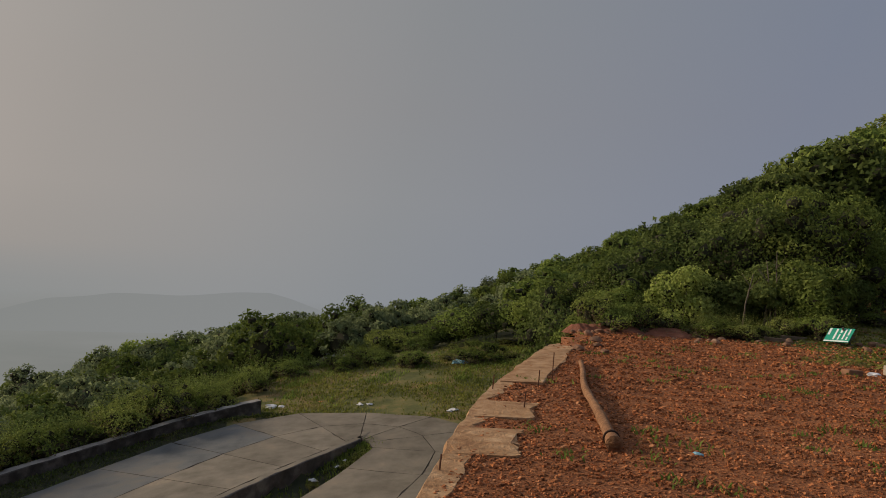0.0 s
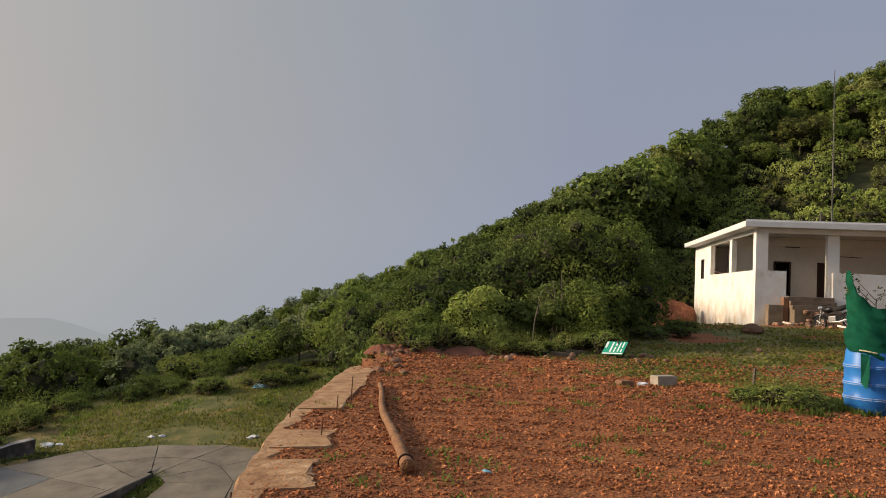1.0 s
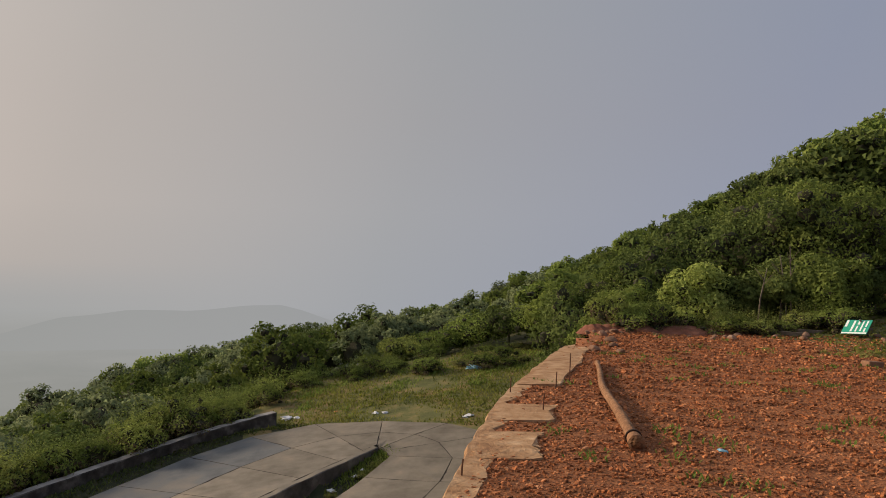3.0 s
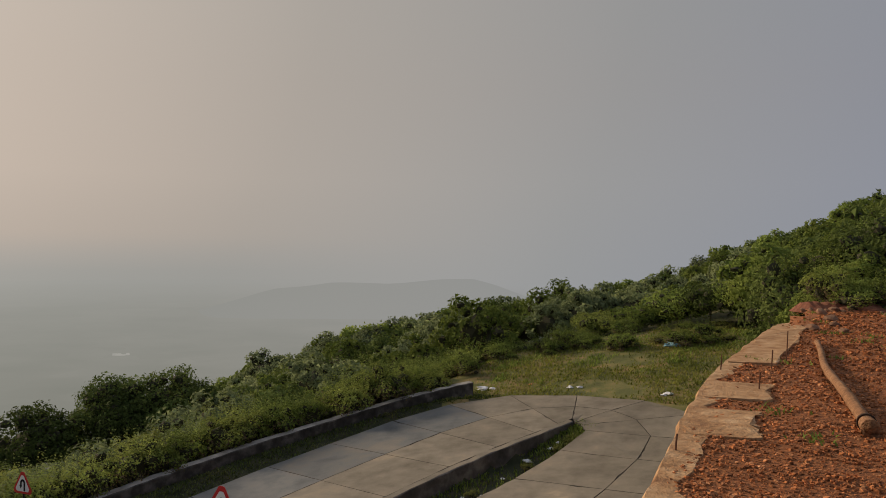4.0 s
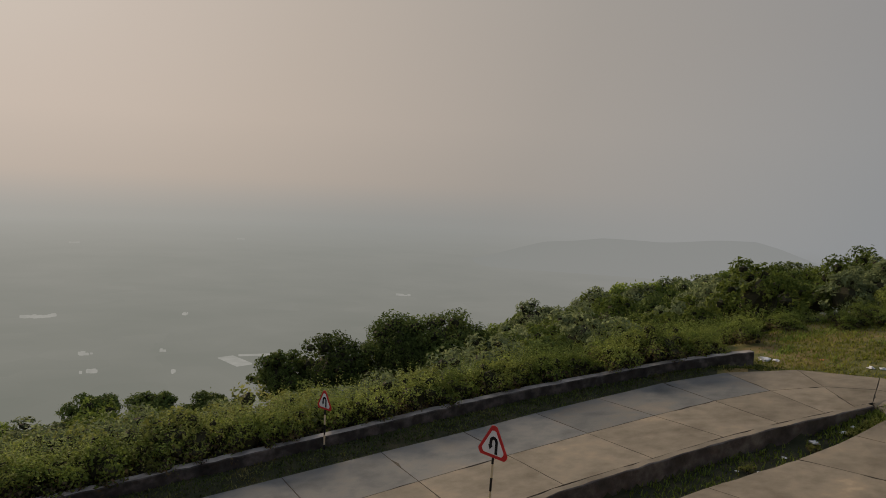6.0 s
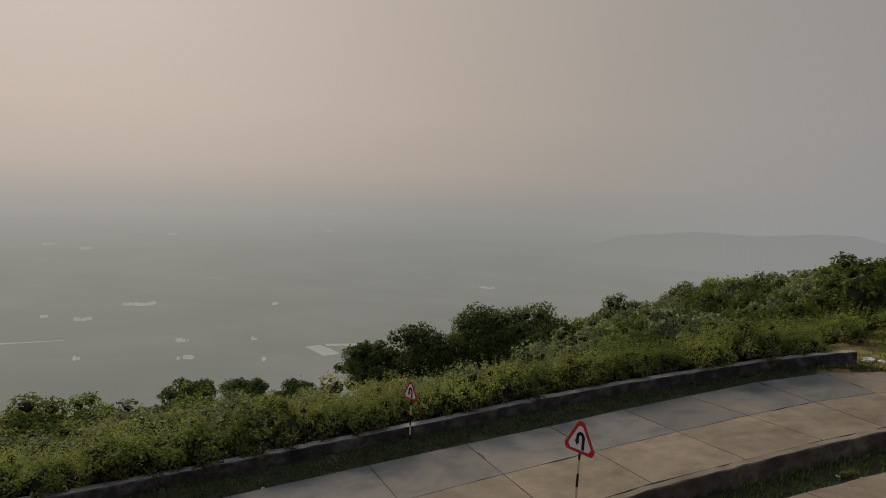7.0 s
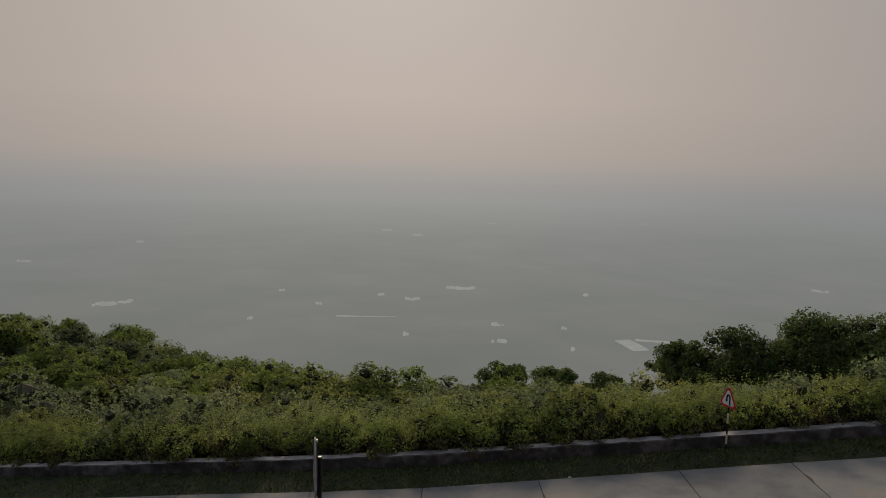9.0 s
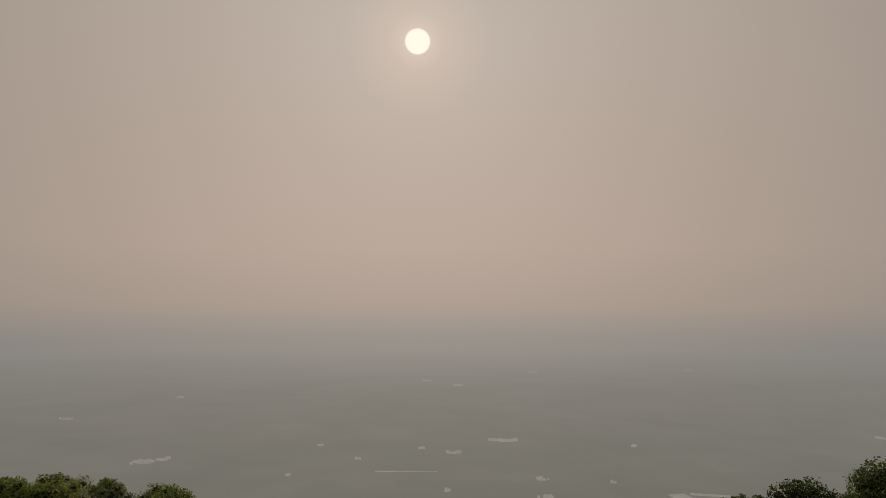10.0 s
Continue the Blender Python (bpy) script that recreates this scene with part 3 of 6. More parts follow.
def long_wall(name, line, offset_in, offset_out, z_low, z_high, mat, top_mat, label, category, wob=0.02, seed=1):
    """A low wall along a line of the plan; offsets to its two sides, heights above the road's plane."""
    pts = np.array(line, float)
    seg = np.linalg.norm(np.diff(pts, axis=0), axis=1)
    s = np.concatenate([[0], np.cumsum(seg)])
    fine = np.arange(0, s[-1], 0.4)
    x, y = np.interp(fine, s, pts[:, 0]), np.interp(fine, s, pts[:, 1])
    x, y = (np.convolve(np.pad(v, 3, mode="reflect", reflect_type="odd"), np.ones(7) / 7, mode="valid") for v in (x, y))
    tx, ty = np.gradient(x), np.gradient(y)
    ln = np.hypot(tx, ty)
    nx, ny = ty / ln, -tx / ln
    rng = np.random.default_rng(seed)
    bev = 0.03
    verts, faces = [], []
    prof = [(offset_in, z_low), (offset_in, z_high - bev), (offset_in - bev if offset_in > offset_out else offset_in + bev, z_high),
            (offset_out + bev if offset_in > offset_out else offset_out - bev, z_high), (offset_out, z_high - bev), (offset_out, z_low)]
    for i in range(len(fine)):
        jz = rng.normal(0, wob)
        for k, (o, z) in enumerate(prof):
            o2 = o + (rng.normal(0, wob * 0.7) if k else 0)
            px, py = x[i] + nx[i] * o2, y[i] + ny[i] * o2
            verts.append((px, py, road_z(x[i], y[i]) + z + (jz if 0 < k < 5 else 0)))
    m = len(prof)
    for i in range(len(fine) - 1):
        for k in range(m - 1):
            faces.append((i * m + k, (i + 1) * m + k, (i + 1) * m + k + 1, i * m + k + 1))
    faces.append(tuple(range(m)))
    faces.append(tuple(range((len(fine) - 1) * m, len(fine) * m))[::-1])
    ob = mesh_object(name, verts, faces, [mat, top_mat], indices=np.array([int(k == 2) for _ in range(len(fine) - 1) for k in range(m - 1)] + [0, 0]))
    return tagged(ob, label, category, kind="structure")


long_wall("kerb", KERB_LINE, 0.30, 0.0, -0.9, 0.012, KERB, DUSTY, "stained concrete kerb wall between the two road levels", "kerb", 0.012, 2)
long_wall("parapet", PARAPET, 0.22, -0.22, -0.9, 0.5, SHADED_FACE, LIT_PALE, "low weathered concrete parapet, shade painted on its face, sunlight on its top", "wall", 0.012, 3)


def platform_wall():
    wall = thing("retaining_wall", Matrix(), "rough retaining wall with dusty sandy top beside red earth", "wall", kind="structure")
    ys = np.concatenate([np.arange(-20, 4, 1.0), np.arange(4, 20.4, 0.25)])
    rng = np.random.default_rng(4)
    verts, faces = [], []
    for y in ys:
        x = float(edge_x(y)) + rng.normal(0, 0.012)
        for ox, z in ((-0.28, float(road_z(x, y)) - 0.8), (-0.09, -0.04), (-0.06, 0.012 + rng.normal(0, 0.006)), (0.16 + rng.normal(0, 0.05), 0.012), (0.3, -0.2)):
            verts.append((x + ox, y, z - 0.28 * float(smooth01((y - 15) / 5))))
    for i in range(len(ys) - 1):
        for k in range(4):
            faces.append((i * 5 + k, i * 5 + k + 1, (i + 1) * 5 + k + 1, (i + 1) * 5 + k))
    mesh_object("wall_body", verts, faces, SLABTOP, wall)
    # sandy cast slabs lying on the wall's top, with ragged edges
    for name, y0, y1, w0, w1, z in (("slab", 10.6, 16.4, 0.62, 0.62, 0.026), ("slab", 8.15, 9.1, 0.72, 0.7, 0.02), ("slab", 6.55, 7.6, 0.6, 0.62, 0.018), ("slab", 16.45, 19.2, 0.6, 0.5, 0.026)):
        bm = bmesh.new()
        n = 16
        left, right = [], []
        for k in range(n + 1):
            y = y0 + (y1 - y0) * k / n
            x = float(edge_x(y))
            w = w0 + (w1 - w0) * k / n
            dz = -0.28 * float(smooth01((y - 15) / 5))
            left.append((x + 0.01 + rng.normal(0, 0.02), y, z + dz))
            right.append((x - 0.05 + w + rng.normal(0, 0.035), y + rng.normal(0, 0.02), z + dz + rng.normal(0, 0.008)))
        vt = [bm.verts.new(p) for p in left + right[::-1]]
        f = bm.faces.new(vt)
        if f.normal.z < 0:
            f.normal_flip()
        ex = bmesh.ops.extrude_face_region(bm, geom=[f])
        low = [v for v in ex["geom"] if isinstance(v, bmesh.types.BMVert)]
        bmesh.ops.translate(bm, verts=low, vec=(0, 0, -0.2))
        bmesh.ops.recalc_face_normals(bm, faces=bm.faces)
        part(name, bm, SLABTOP, wall, "sandy cast slab with a ragged edge")


platform_wall()


# ---- vegetation ----
ICO = bmesh.new()
bmesh.ops.create_icosphere(ICO, subdivisions=1, radius=1.0)
ICO_V = np.array([v.co[:] for v in ICO.verts])
ICO_F = np.array([[v.index for v in f.verts] for f in ICO.faces])
ICO.free()


def unit(v):
    return v / np.linalg.norm(v, axis=-1, keepdims=True)


def leaf_blades(rng, p, n, size):
    """Pointed leaves at the places p, facing along n."""
    t = unit(np.cross(n, rng.normal(size=p.shape)))
    b = np.cross(n, t)
    s = size * rng.uniform(0.6, 1.35, (len(p), 1))
    v = np.stack([p - t * s, p + t * s * 0.55 + b * s * 0.55, p + t * s * 0.7 - b * s * 0.5], 1).reshape(-1, 3)
    return v, np.arange(len(p) * 3).reshape(-1, 3)


def leaf_cloud(rng, centres, radii, per, size, up=0.35):
    """Leaves all through small round clumps."""
    d = unit(rng.normal(size=(len(centres), per, 3)))
    p = centres[:, None, :] + d * rng.uniform(0.3, 1.0, (len(centres), per, 1)) ** 0.5 * radii[:, None, None] * np.array([1, 1, 0.8])
    p, d = p.reshape(-1, 3), d.reshape(-1, 3)
    return leaf_blades(rng, p, unit(d + rng.normal(0, 0.6, p.shape) + np.array([0, 0, up])), size)


def dome_clumps(rng, rx, rz, lift, clumps):
    """Clump centres, radii and outward directions over an uneven dome."""
    k = np.arange(clumps) + 0.5
    z = 1 - k / clumps * 1.5
    r = np.sqrt(np.clip(1 - z * z, 0, 1))
    u = np.stack([r * np.cos(k * 2.39996), r * np.sin(k * 2.39996), z], -1) + rng.normal(0, 0.17, (clumps, 3))
    c = u * rng.uniform(0.5, 0.88, (clumps, 1)) * np.array([rx, rx, rz])
    c[:, 2] += lift
    return c, rng.uniform(0.2, 0.48, clumps) * rx, unit(u)


def crown(rng, rx, rz, lift, clumps, leaves, size, core=0.43):
    """A crown of leafy clumps round dark cores painted as inner shade: vertices, faces and which of them are cores."""
    c, rad, u = dome_clumps(rng, rx, rz, lift, clumps)
    of = rng.choice(clumps, leaves, p=rad ** 2 / (rad ** 2).sum())
    d = unit(unit(rng.normal(size=(leaves, 3))) + 0.5 * u[of] + np.array([0, 0, 0.15]))
    reach = rng.uniform(0.58, 1.05, (leaves, 1)) + 0.2 * (rng.uniform(0, 1, (leaves, 1)) < 0.04)
    p = c[of] + d * reach * rad[of, None] * np.array([1, 1, 0.85])
    v, f = leaf_blades(rng, p, unit(0.8 * d + 0.35 * u[of] + rng.normal(0, 0.55, p.shape)), size)
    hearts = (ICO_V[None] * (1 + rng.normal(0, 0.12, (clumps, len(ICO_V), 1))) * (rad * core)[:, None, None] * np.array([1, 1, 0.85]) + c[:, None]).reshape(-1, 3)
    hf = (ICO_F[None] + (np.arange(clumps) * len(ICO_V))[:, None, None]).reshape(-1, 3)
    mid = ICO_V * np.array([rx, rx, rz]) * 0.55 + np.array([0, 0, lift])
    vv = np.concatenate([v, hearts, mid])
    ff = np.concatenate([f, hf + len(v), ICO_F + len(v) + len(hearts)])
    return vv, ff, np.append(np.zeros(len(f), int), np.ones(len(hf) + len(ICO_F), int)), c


def grow(tree, seed, h, rx, mat, clumps, leaves, size, bare=0.3):
    """Trunk, limbs and crown of a tree of height h, under its Empty."""
    rng = np.random.default_rng(seed)
    rz = h * (1 - bare) / 2
    v, f, idx, c = crown(rng, rx, rz, h - rz, clumps, leaves, size)
    f_top = h / np.percentile(v[:, 2], 99.7)
    v[:, 2] *= f_top
    bm = bmesh.new()
    lean = rng.normal(0, 0.05, 2) * h
    thick = 0.03 * h ** 0.8
    tube([(0, 0, -0.6), (lean[0] * 0.4, lean[1] * 0.4, h * 0.3), (lean[0], lean[1], h * 0.62)], [thick, thick * 0.7, thick * 0.3], 7, bm)
    for q in rng.choice(clumps, 7, replace=False):
        h0 = rng.uniform(0.12, 0.45) * h
        p0, p2 = Vector((lean[0] * h0 / h, lean[1] * h0 / h, h0)), Vector(c[q])
        tube([p0, p0.lerp(p2, 0.5) + Vector((0, 0, 0.05 * h)), p2], [thick * 0.5, thick * 0.33, thick * 0.12], 5, bm)
    part("trunk", bm, BARK, tree, smooth=True)
    mesh_object("crown", v, f, [mat, CORE_SHADE], tree, indices=idx)
    return tree


def wood_stuff(name, label, places, mat, size, leaves, seed, category="shrubs"):
    """Many low crowns, too many to count, as one mesh."""
    rng = np.random.default_rng(seed)
    vs, fs, ids, o = [], [], [], 0
    for x, y, z, h, rx in places:
        v, f, idx, c = crown(rng, rx, h * 0.5, h * 0.48, max(8, int(7 + rx * 4)), int(leaves * (0.5 + rx * rx * 0.5)), size, core=0.36)
        vs.append(v + np.array([x, y, z]))
        fs.append(f + o)
        ids.append(idx)
        o += len(v)
    ob = mesh_object(name, np.concatenate(vs), np.concatenate(fs), [mat, CORE_SHADE], indices=np.concatenate(ids))
    return tagged(ob, label, category, kind="stuff")


HOUSE = pose(22.2, 29.9, 0, 0, 0, -22.9)


def in_house(x, y, room):
    p = HOUSE.inverted() @ Vector((x, y, 0))
    return -1.5 - room < p.x < 12 + room and -6 - room < p.y < 16.5 + room


def polar(az, d):
    return -math.sin(radians(az)) * d, math.cos(radians(az)) * d


def scatter(rng, n, az0, az1, f0, f1, h0, h1, wide=(0.42, 0.62), near=0, apart=0.0):
    """Places between foot (f = 0) and ridge (f = 1) of the slopes, kept apart by a share of their widths."""
    out = []
    for _ in range(n):
        az, f = rng.uniform(az0, az1), rng.uniform(f0, f1)
        d = float(np.interp(az, FOOT_AZ, FOOT_D)) * (1 - f) + float(np.interp(az, AZ, RIDGE)) * f
        x, y = polar(az, max(d, near))
        if in_house(x, y, 1.5) or (-33.2 < az < -28.0 and d < 51):
            continue
        h = rng.uniform(h0, h1)
        q = HOUSE.inverted() @ Vector((x, y, 0))
        if -28 < q.x < 0 and -12 < q.y < 17:
            h = max(min(h, 0.9 - q.x * 0.34 - float(ground_z(x, y))), 0.8)
        rx = h * rng.uniform(*wide)
        if apart and any(math.hypot(x - p[0], y - p[1]) < apart * (rx + p[4]) for p in out):
            continue
        out.append((x, y, float(ground_z(x, y)), h, rx))
    return out


def skyline_row(rng, az0, az1, step, share=(0.93, 1.0)):
    """Trees along the ridge whose tops draw the skyline."""
    out, az = [], az0
    while az < az1:
        d = float(np.interp(az, AZ, RIDGE)) * rng.uniform(*share)
        x, y = polar(az, d)
        z = float(ground_z(x, y))
        top = 1.65 + d * math.tan(radians(float(np.interp(az, AZ, SKYLINE)) + rng.uniform(-0.38, 0.24)))
        h = max(top - z, 1.8)
        out.append((x, y, z, h, max(h * rng.uniform(0.36, 0.52), 1.2)))
        az += step * rng.uniform(0.6, 1.4)
    return out


PROTO_H = 4.0


def wood(places, kinds, group, seed, leaves, size):
    """A tree at each place, copied from a few grown ones."""
    rng = np.random.default_rng(seed)
    grown = []
    for k, (mat, label, rx) in enumerate(kinds):
        tree = thing("tree", Matrix(), label, "tree", group)
        grown.append([grow(tree, seed * 50 + k, PROTO_H, rx, mat, 22 + k % 3 * 4, leaves, size, bare=0.2), rx, False])
    for x, y, z, h, rx in places:
        g = grown[int(rng.integers(len(grown)))]
        ob = copy_thing(g[0], Matrix()) if g[2] else g[0]
        g[2] = True
        w = rx / g[1]
        ob.matrix_basis = pose(x, y, z - 0.1, rng.normal(0, 3), rng.normal(0, 3), rng.uniform(0, 360)) @ Matrix.Diagonal((w, w * rng.uniform(0.85, 1.15), h / PROTO_H, 1))


rng = np.random.default_rng(11)
DARK_T, MID_T, OLIVE_T = "dark green broadleaf tree on the wooded hillside", "mid-green bushy tree on the wooded hillside", "olive dry-leaved tree on the wooded hillside"
STEEP = skyline_row(rng, -29, -8, 1.5) + scatter(rng, 420, -29, -7.5, 0.05, 0.95, 2.8, 4.8, apart=0.6)
wood(STEEP, [(LEAF_SHADED, DARK_T, 1.9), (LEAF_SHADED, DARK_T, 2.1), (LEAF_DARK, DARK_T, 1.8), (LEAF_DARK, DARK_T, 2.0), (LEAF_MID, MID_T, 1.8)], "hillside trees", 1, 2900, 0.138)
UPPER = skyline_row(rng, -47, -29, 1.5) + skyline_row(np.random.default_rng(14), -32, -21, 1.2, (0.84, 0.93)) + scatter(rng, 240, -50, -29, 0.66, 0.97, 2.8, 4.8, apart=0.6)
wood(UPPER, [(LEAF_DARK, DARK_T, 1.9), (LEAF_MID, MID_T, 1.8), (LEAF_SHADED, DARK_T, 1.8), (LEAF_DARK, DARK_T, 2.1), (LEAF_OLIVE, OLIVE_T, 1.8), (LEAF_SHADED, DARK_T, 2.0)], "hillside trees", 4, 2900, 0.138)
UNDER = scatter(rng, 260, -50, -29, 0.0, 0.8, 0.9, 2.2, (0.6, 0.9), near=33) + scatter(rng, 90, -29, -7.5, 0.1, 0.9, 0.9, 1.8, (0.6, 0.9))
wood_stuff("hillside_scrub", "olive and yellowish scrub between the hillside trees", UNDER[0::3], LEAF_OLIVE, 0.125, 330, 6)
wood_stuff("hillside_scrub", "light green scrub between the hillside trees", UNDER[1::3], LEAF_MID, 0.125, 330, 8)
wood_stuff("hillside_scrub", "bright yellow-green scrub between the hillside trees", UNDER[2::3], LEAF_YELLOW, 0.125, 330, 10)
RIDGE_D, RIDGE_M = "dark rounded tree in the belt along the falling ridge", "green leafy tree in the belt along the falling ridge"
wood(skyline_row(rng, -7.5, 33, 1.6), [(LEAF_HAZY, RIDGE_D, 1.9), (LEAF_DARK, RIDGE_D, 1.8), (LEAF_HAZY, RIDGE_D, 2.1), (LEAF_MID, RIDGE_M, 1.8)], "ridge trees", 2, 1900, 0.16)
FAR = scatter(rng, 560, -8, 35, 0.14, 0.93, 2.0, 4.2, (0.44, 0.62), apart=0.6)
for k, (mat, look_word) in enumerate(((LEAF_HAZY, "hazy green"), (LEAF_DARK, "dark green"), (LEAF_SHADED, "deep green"), (LEAF_HAZY, "light green"))):
    wood_stuff("slope_wood", look_word + " tree crowns in the belt below the ridge", FAR[k::4], mat, 0.15, 720, 30 + k, "trees")
LOWER = scatter(rng, 60, 33, 62, 0.0, 0.3, 1.6, 2.6, (0.5, 0.8)) + scatter(rng, 200, 33, 85, 0.1, 1.02, 1.2, 2.4, (0.5, 0.85)) + scatter(rng, 150, 76, 112, 0.0, 1.02, 1.4, 2.7, (0.6, 0.95))
wood_stuff("valley_shrub", "tangled dark green shrubs on the valley slope", LOWER[0::2], LEAF_HAZY, 0.115, 330, 5)
wood_stuff("valley_shrub", "tangled olive-green shrubs on the valley slope", LOWER[1::2], LEAF_OLIVE, 0.115, 330, 7)
VALLEY = skyline_row(rng, 53, 97, 3.2, (0.8, 1.0)) + scatter(rng, 110, 56, 100, 0.3, 0.9, 2.0, 3.4, (0.45, 0.62), apart=0.9)
wood(VALLEY, [(LEAF_DARK, "dark rounded tree on the valley slope", 1.9), (LEAF_HAZY, "hazy green tree on the valley slope", 1.8), (LEAF_DARK, "dark green tree on the valley slope", 2.0)], "valley trees", 3, 1900, 0.15)
BRUSH = [(*polar(a, d), float(ground_z(*polar(a, d))), h, h * 0.6) for a, d, h in zip(rng.uniform(-34, -27.5, 46), rng.uniform(49, 64, 46), rng.uniform(1.0, 2.2, 46))]
wood_stuff("dry_brush", "dry leafless brown brush on the bank by the house", BRUSH[0::2], DRY, 0.11, 420, 9, "brush")
wood_stuff("olive_brush", "olive tangled brush on the bank by the house", BRUSH[1::2], LEAF_OLIVE, 0.11, 420, 12, "brush")


# ---- single trees and shrubs ----
def tree_at(seed, x, y, top, rx, mat, label, clumps, leaves, size, bare=0.25):
    z = float(ground_z(x, y))
    tree = thing("tree", pose(x, y, z), label, "tree", "single trees")
    return grow(tree, seed, max(top - z, 1.6), rx, mat, clumps, leaves, size, bare)


BIG = "spreading dark broadleaf tree below the road parapet"
for k, (x, y, top, rx, mat) in enumerate([(-26.3, 37.6, -5.7, 2.5, LEAF_SHADED), (-28.6, 36.4, -6.0, 2.7, LEAF_SHADED), (-27.2, 35.9, -6.6, 2.0, LEAF_SHADED), (-24.6, 38.6, -6.4, 1.9, LEAF_SHADED),
                                          (-30.2, 32.6, -7.0, 2.2, LEAF_SHADED), (-29.0, 33.6, -7.5, 1.7, LEAF_SHADED), (-32.2, 30.6, -7.85, 1.8, LEAF_SHADED), (-36.6, 21.6, -9.5, 1.4, LEAF_SHADED),
                                          (-35.6, 20.8, -10.6, 1.2, LEAF_MID), (-38.2, 26.4, -10.8, 1.6, LEAF_SHADED), (-36.3, 29.0, -10.9, 1.5, LEAF_SHADED), (-28.5, 29.5, -9.0, 1.9, LEAF_MID)]):
    tree_at(100 + k, x, y, top - 0.45, rx * 0.93, mat, BIG if mat is LEAF_SHADED else "light green bushy tree below the road parapet", 34, 5200, 0.105)
for k, (x, y, top, rx) in enumerate([(-75.5, 4.4, -15.1, 3.0), (-72.0, 2.0, -16.0, 2.6), (-85.6, -0.3, -16.3, 1.8), (-90.5, -5.0, -16.4, 2.2), (-55.2, 6.8, -13.0, 2.2), (-53.5, 4.0, -13.4, 1.8), (-57, 10.5, -14.2, 1.8), (-66, 8, -15.4, 2.1)]):
    tree_at(130 + k, x, y, top, rx, LEAF_DARK, "dark rounded tree on the valley slope", 26, 2600, 0.16)
for k, (x, y, top, rx) in enumerate([(-13.3, 70.7, -4.0, 1.5), (-16.9, 72.0, -5.0, 1.6), (-27.8, 64.3, -7.3, 1.9), (-21.8, 71.8, -6.1, 1.8), (-24, 66, -6.8, 1.6), (-31.5, 60, -8.6, 1.9)]):
    tree_at(150 + k, x, y, top, rx, LEAF_HAZY, "small round-topped tree on the ridge", 24, 1900, 0.15)
# the thicket at the far end of the levelled earth
THICKET = {LEAF_DARK: "dark glossy-leaved tree at the edge of the thicket", LEAF_SHADED: "deep green tree standing in the thicket", LEAF_MID: "mid-green bushy tree at the edge of the thicket", LEAF_YELLOW: "bright yellow-green shrub at the edge of the thicket"}
for k, (az, d, top, rx, mat) in enumerate([(-9.5, 25.5, 1.2, 1.6, LEAF_SHADED), (-12.0, 27.0, 1.9, 1.9, LEAF_DARK), (-14.6, 26.5, 2.6, 2.0, LEAF_SHADED), (-13.3, 24.0, 1.2, 1.0, LEAF_MID), (-16.5, 28.0, 3.2, 2.2, LEAF_SHADED),
                                           (-19.0, 27.0, 3.5, 2.0, LEAF_SHADED), (-21.5, 26.0, 3.9, 1.8, LEAF_SHADED), (-23.5, 27.5, 4.5, 2.0, LEAF_DARK), (-25.5, 26.0, 4.3, 1.9, LEAF_MID), (-27.6, 27.5, 3.5, 1.4, LEAF_DARK),
                                           (-17.6, 23.6, 1.8, 1.1, LEAF_YELLOW), (-20.6, 24.0, 1.5, 0.9, LEAF_SHADED), (-23.0, 24.0, 2.0, 1.1, LEAF_SHADED), (-11.0, 23.6, 0.9, 0.9, LEAF_DARK), (-15.6, 23.6, 1.2, 0.9, LEAF_SHADED), (-25.0, 24.0, 2.2, 1.2, LEAF_MID), (-26.6, 25.6, 1.9, 1.1, LEAF_SHADED), (-27.0, 31, 3.9, 1.8, LEAF_DARK),
                                           (-6.5, 47, -0.3, 2.1, LEAF_DARK), (-4.2, 48, -0.9, 2.1, LEAF_SHADED), (-2.0, 49, -1.4, 1.9, LEAF_MID), (-8.0, 45, 0.2, 2.0, LEAF_DARK), (0.5, 49, -2.4, 1.7, LEAF_DARK), (3.5, 48, -3.0, 1.6, LEAF_YELLOW)]):
    x, y = polar(az, d)
    tree_at(170 + k, x, y, top, rx, mat, THICKET[mat], 40, 8500 if d < 32 else 3600, 0.066 if d < 32 else 0.095, 0.12 if d < 32 else 0.3)


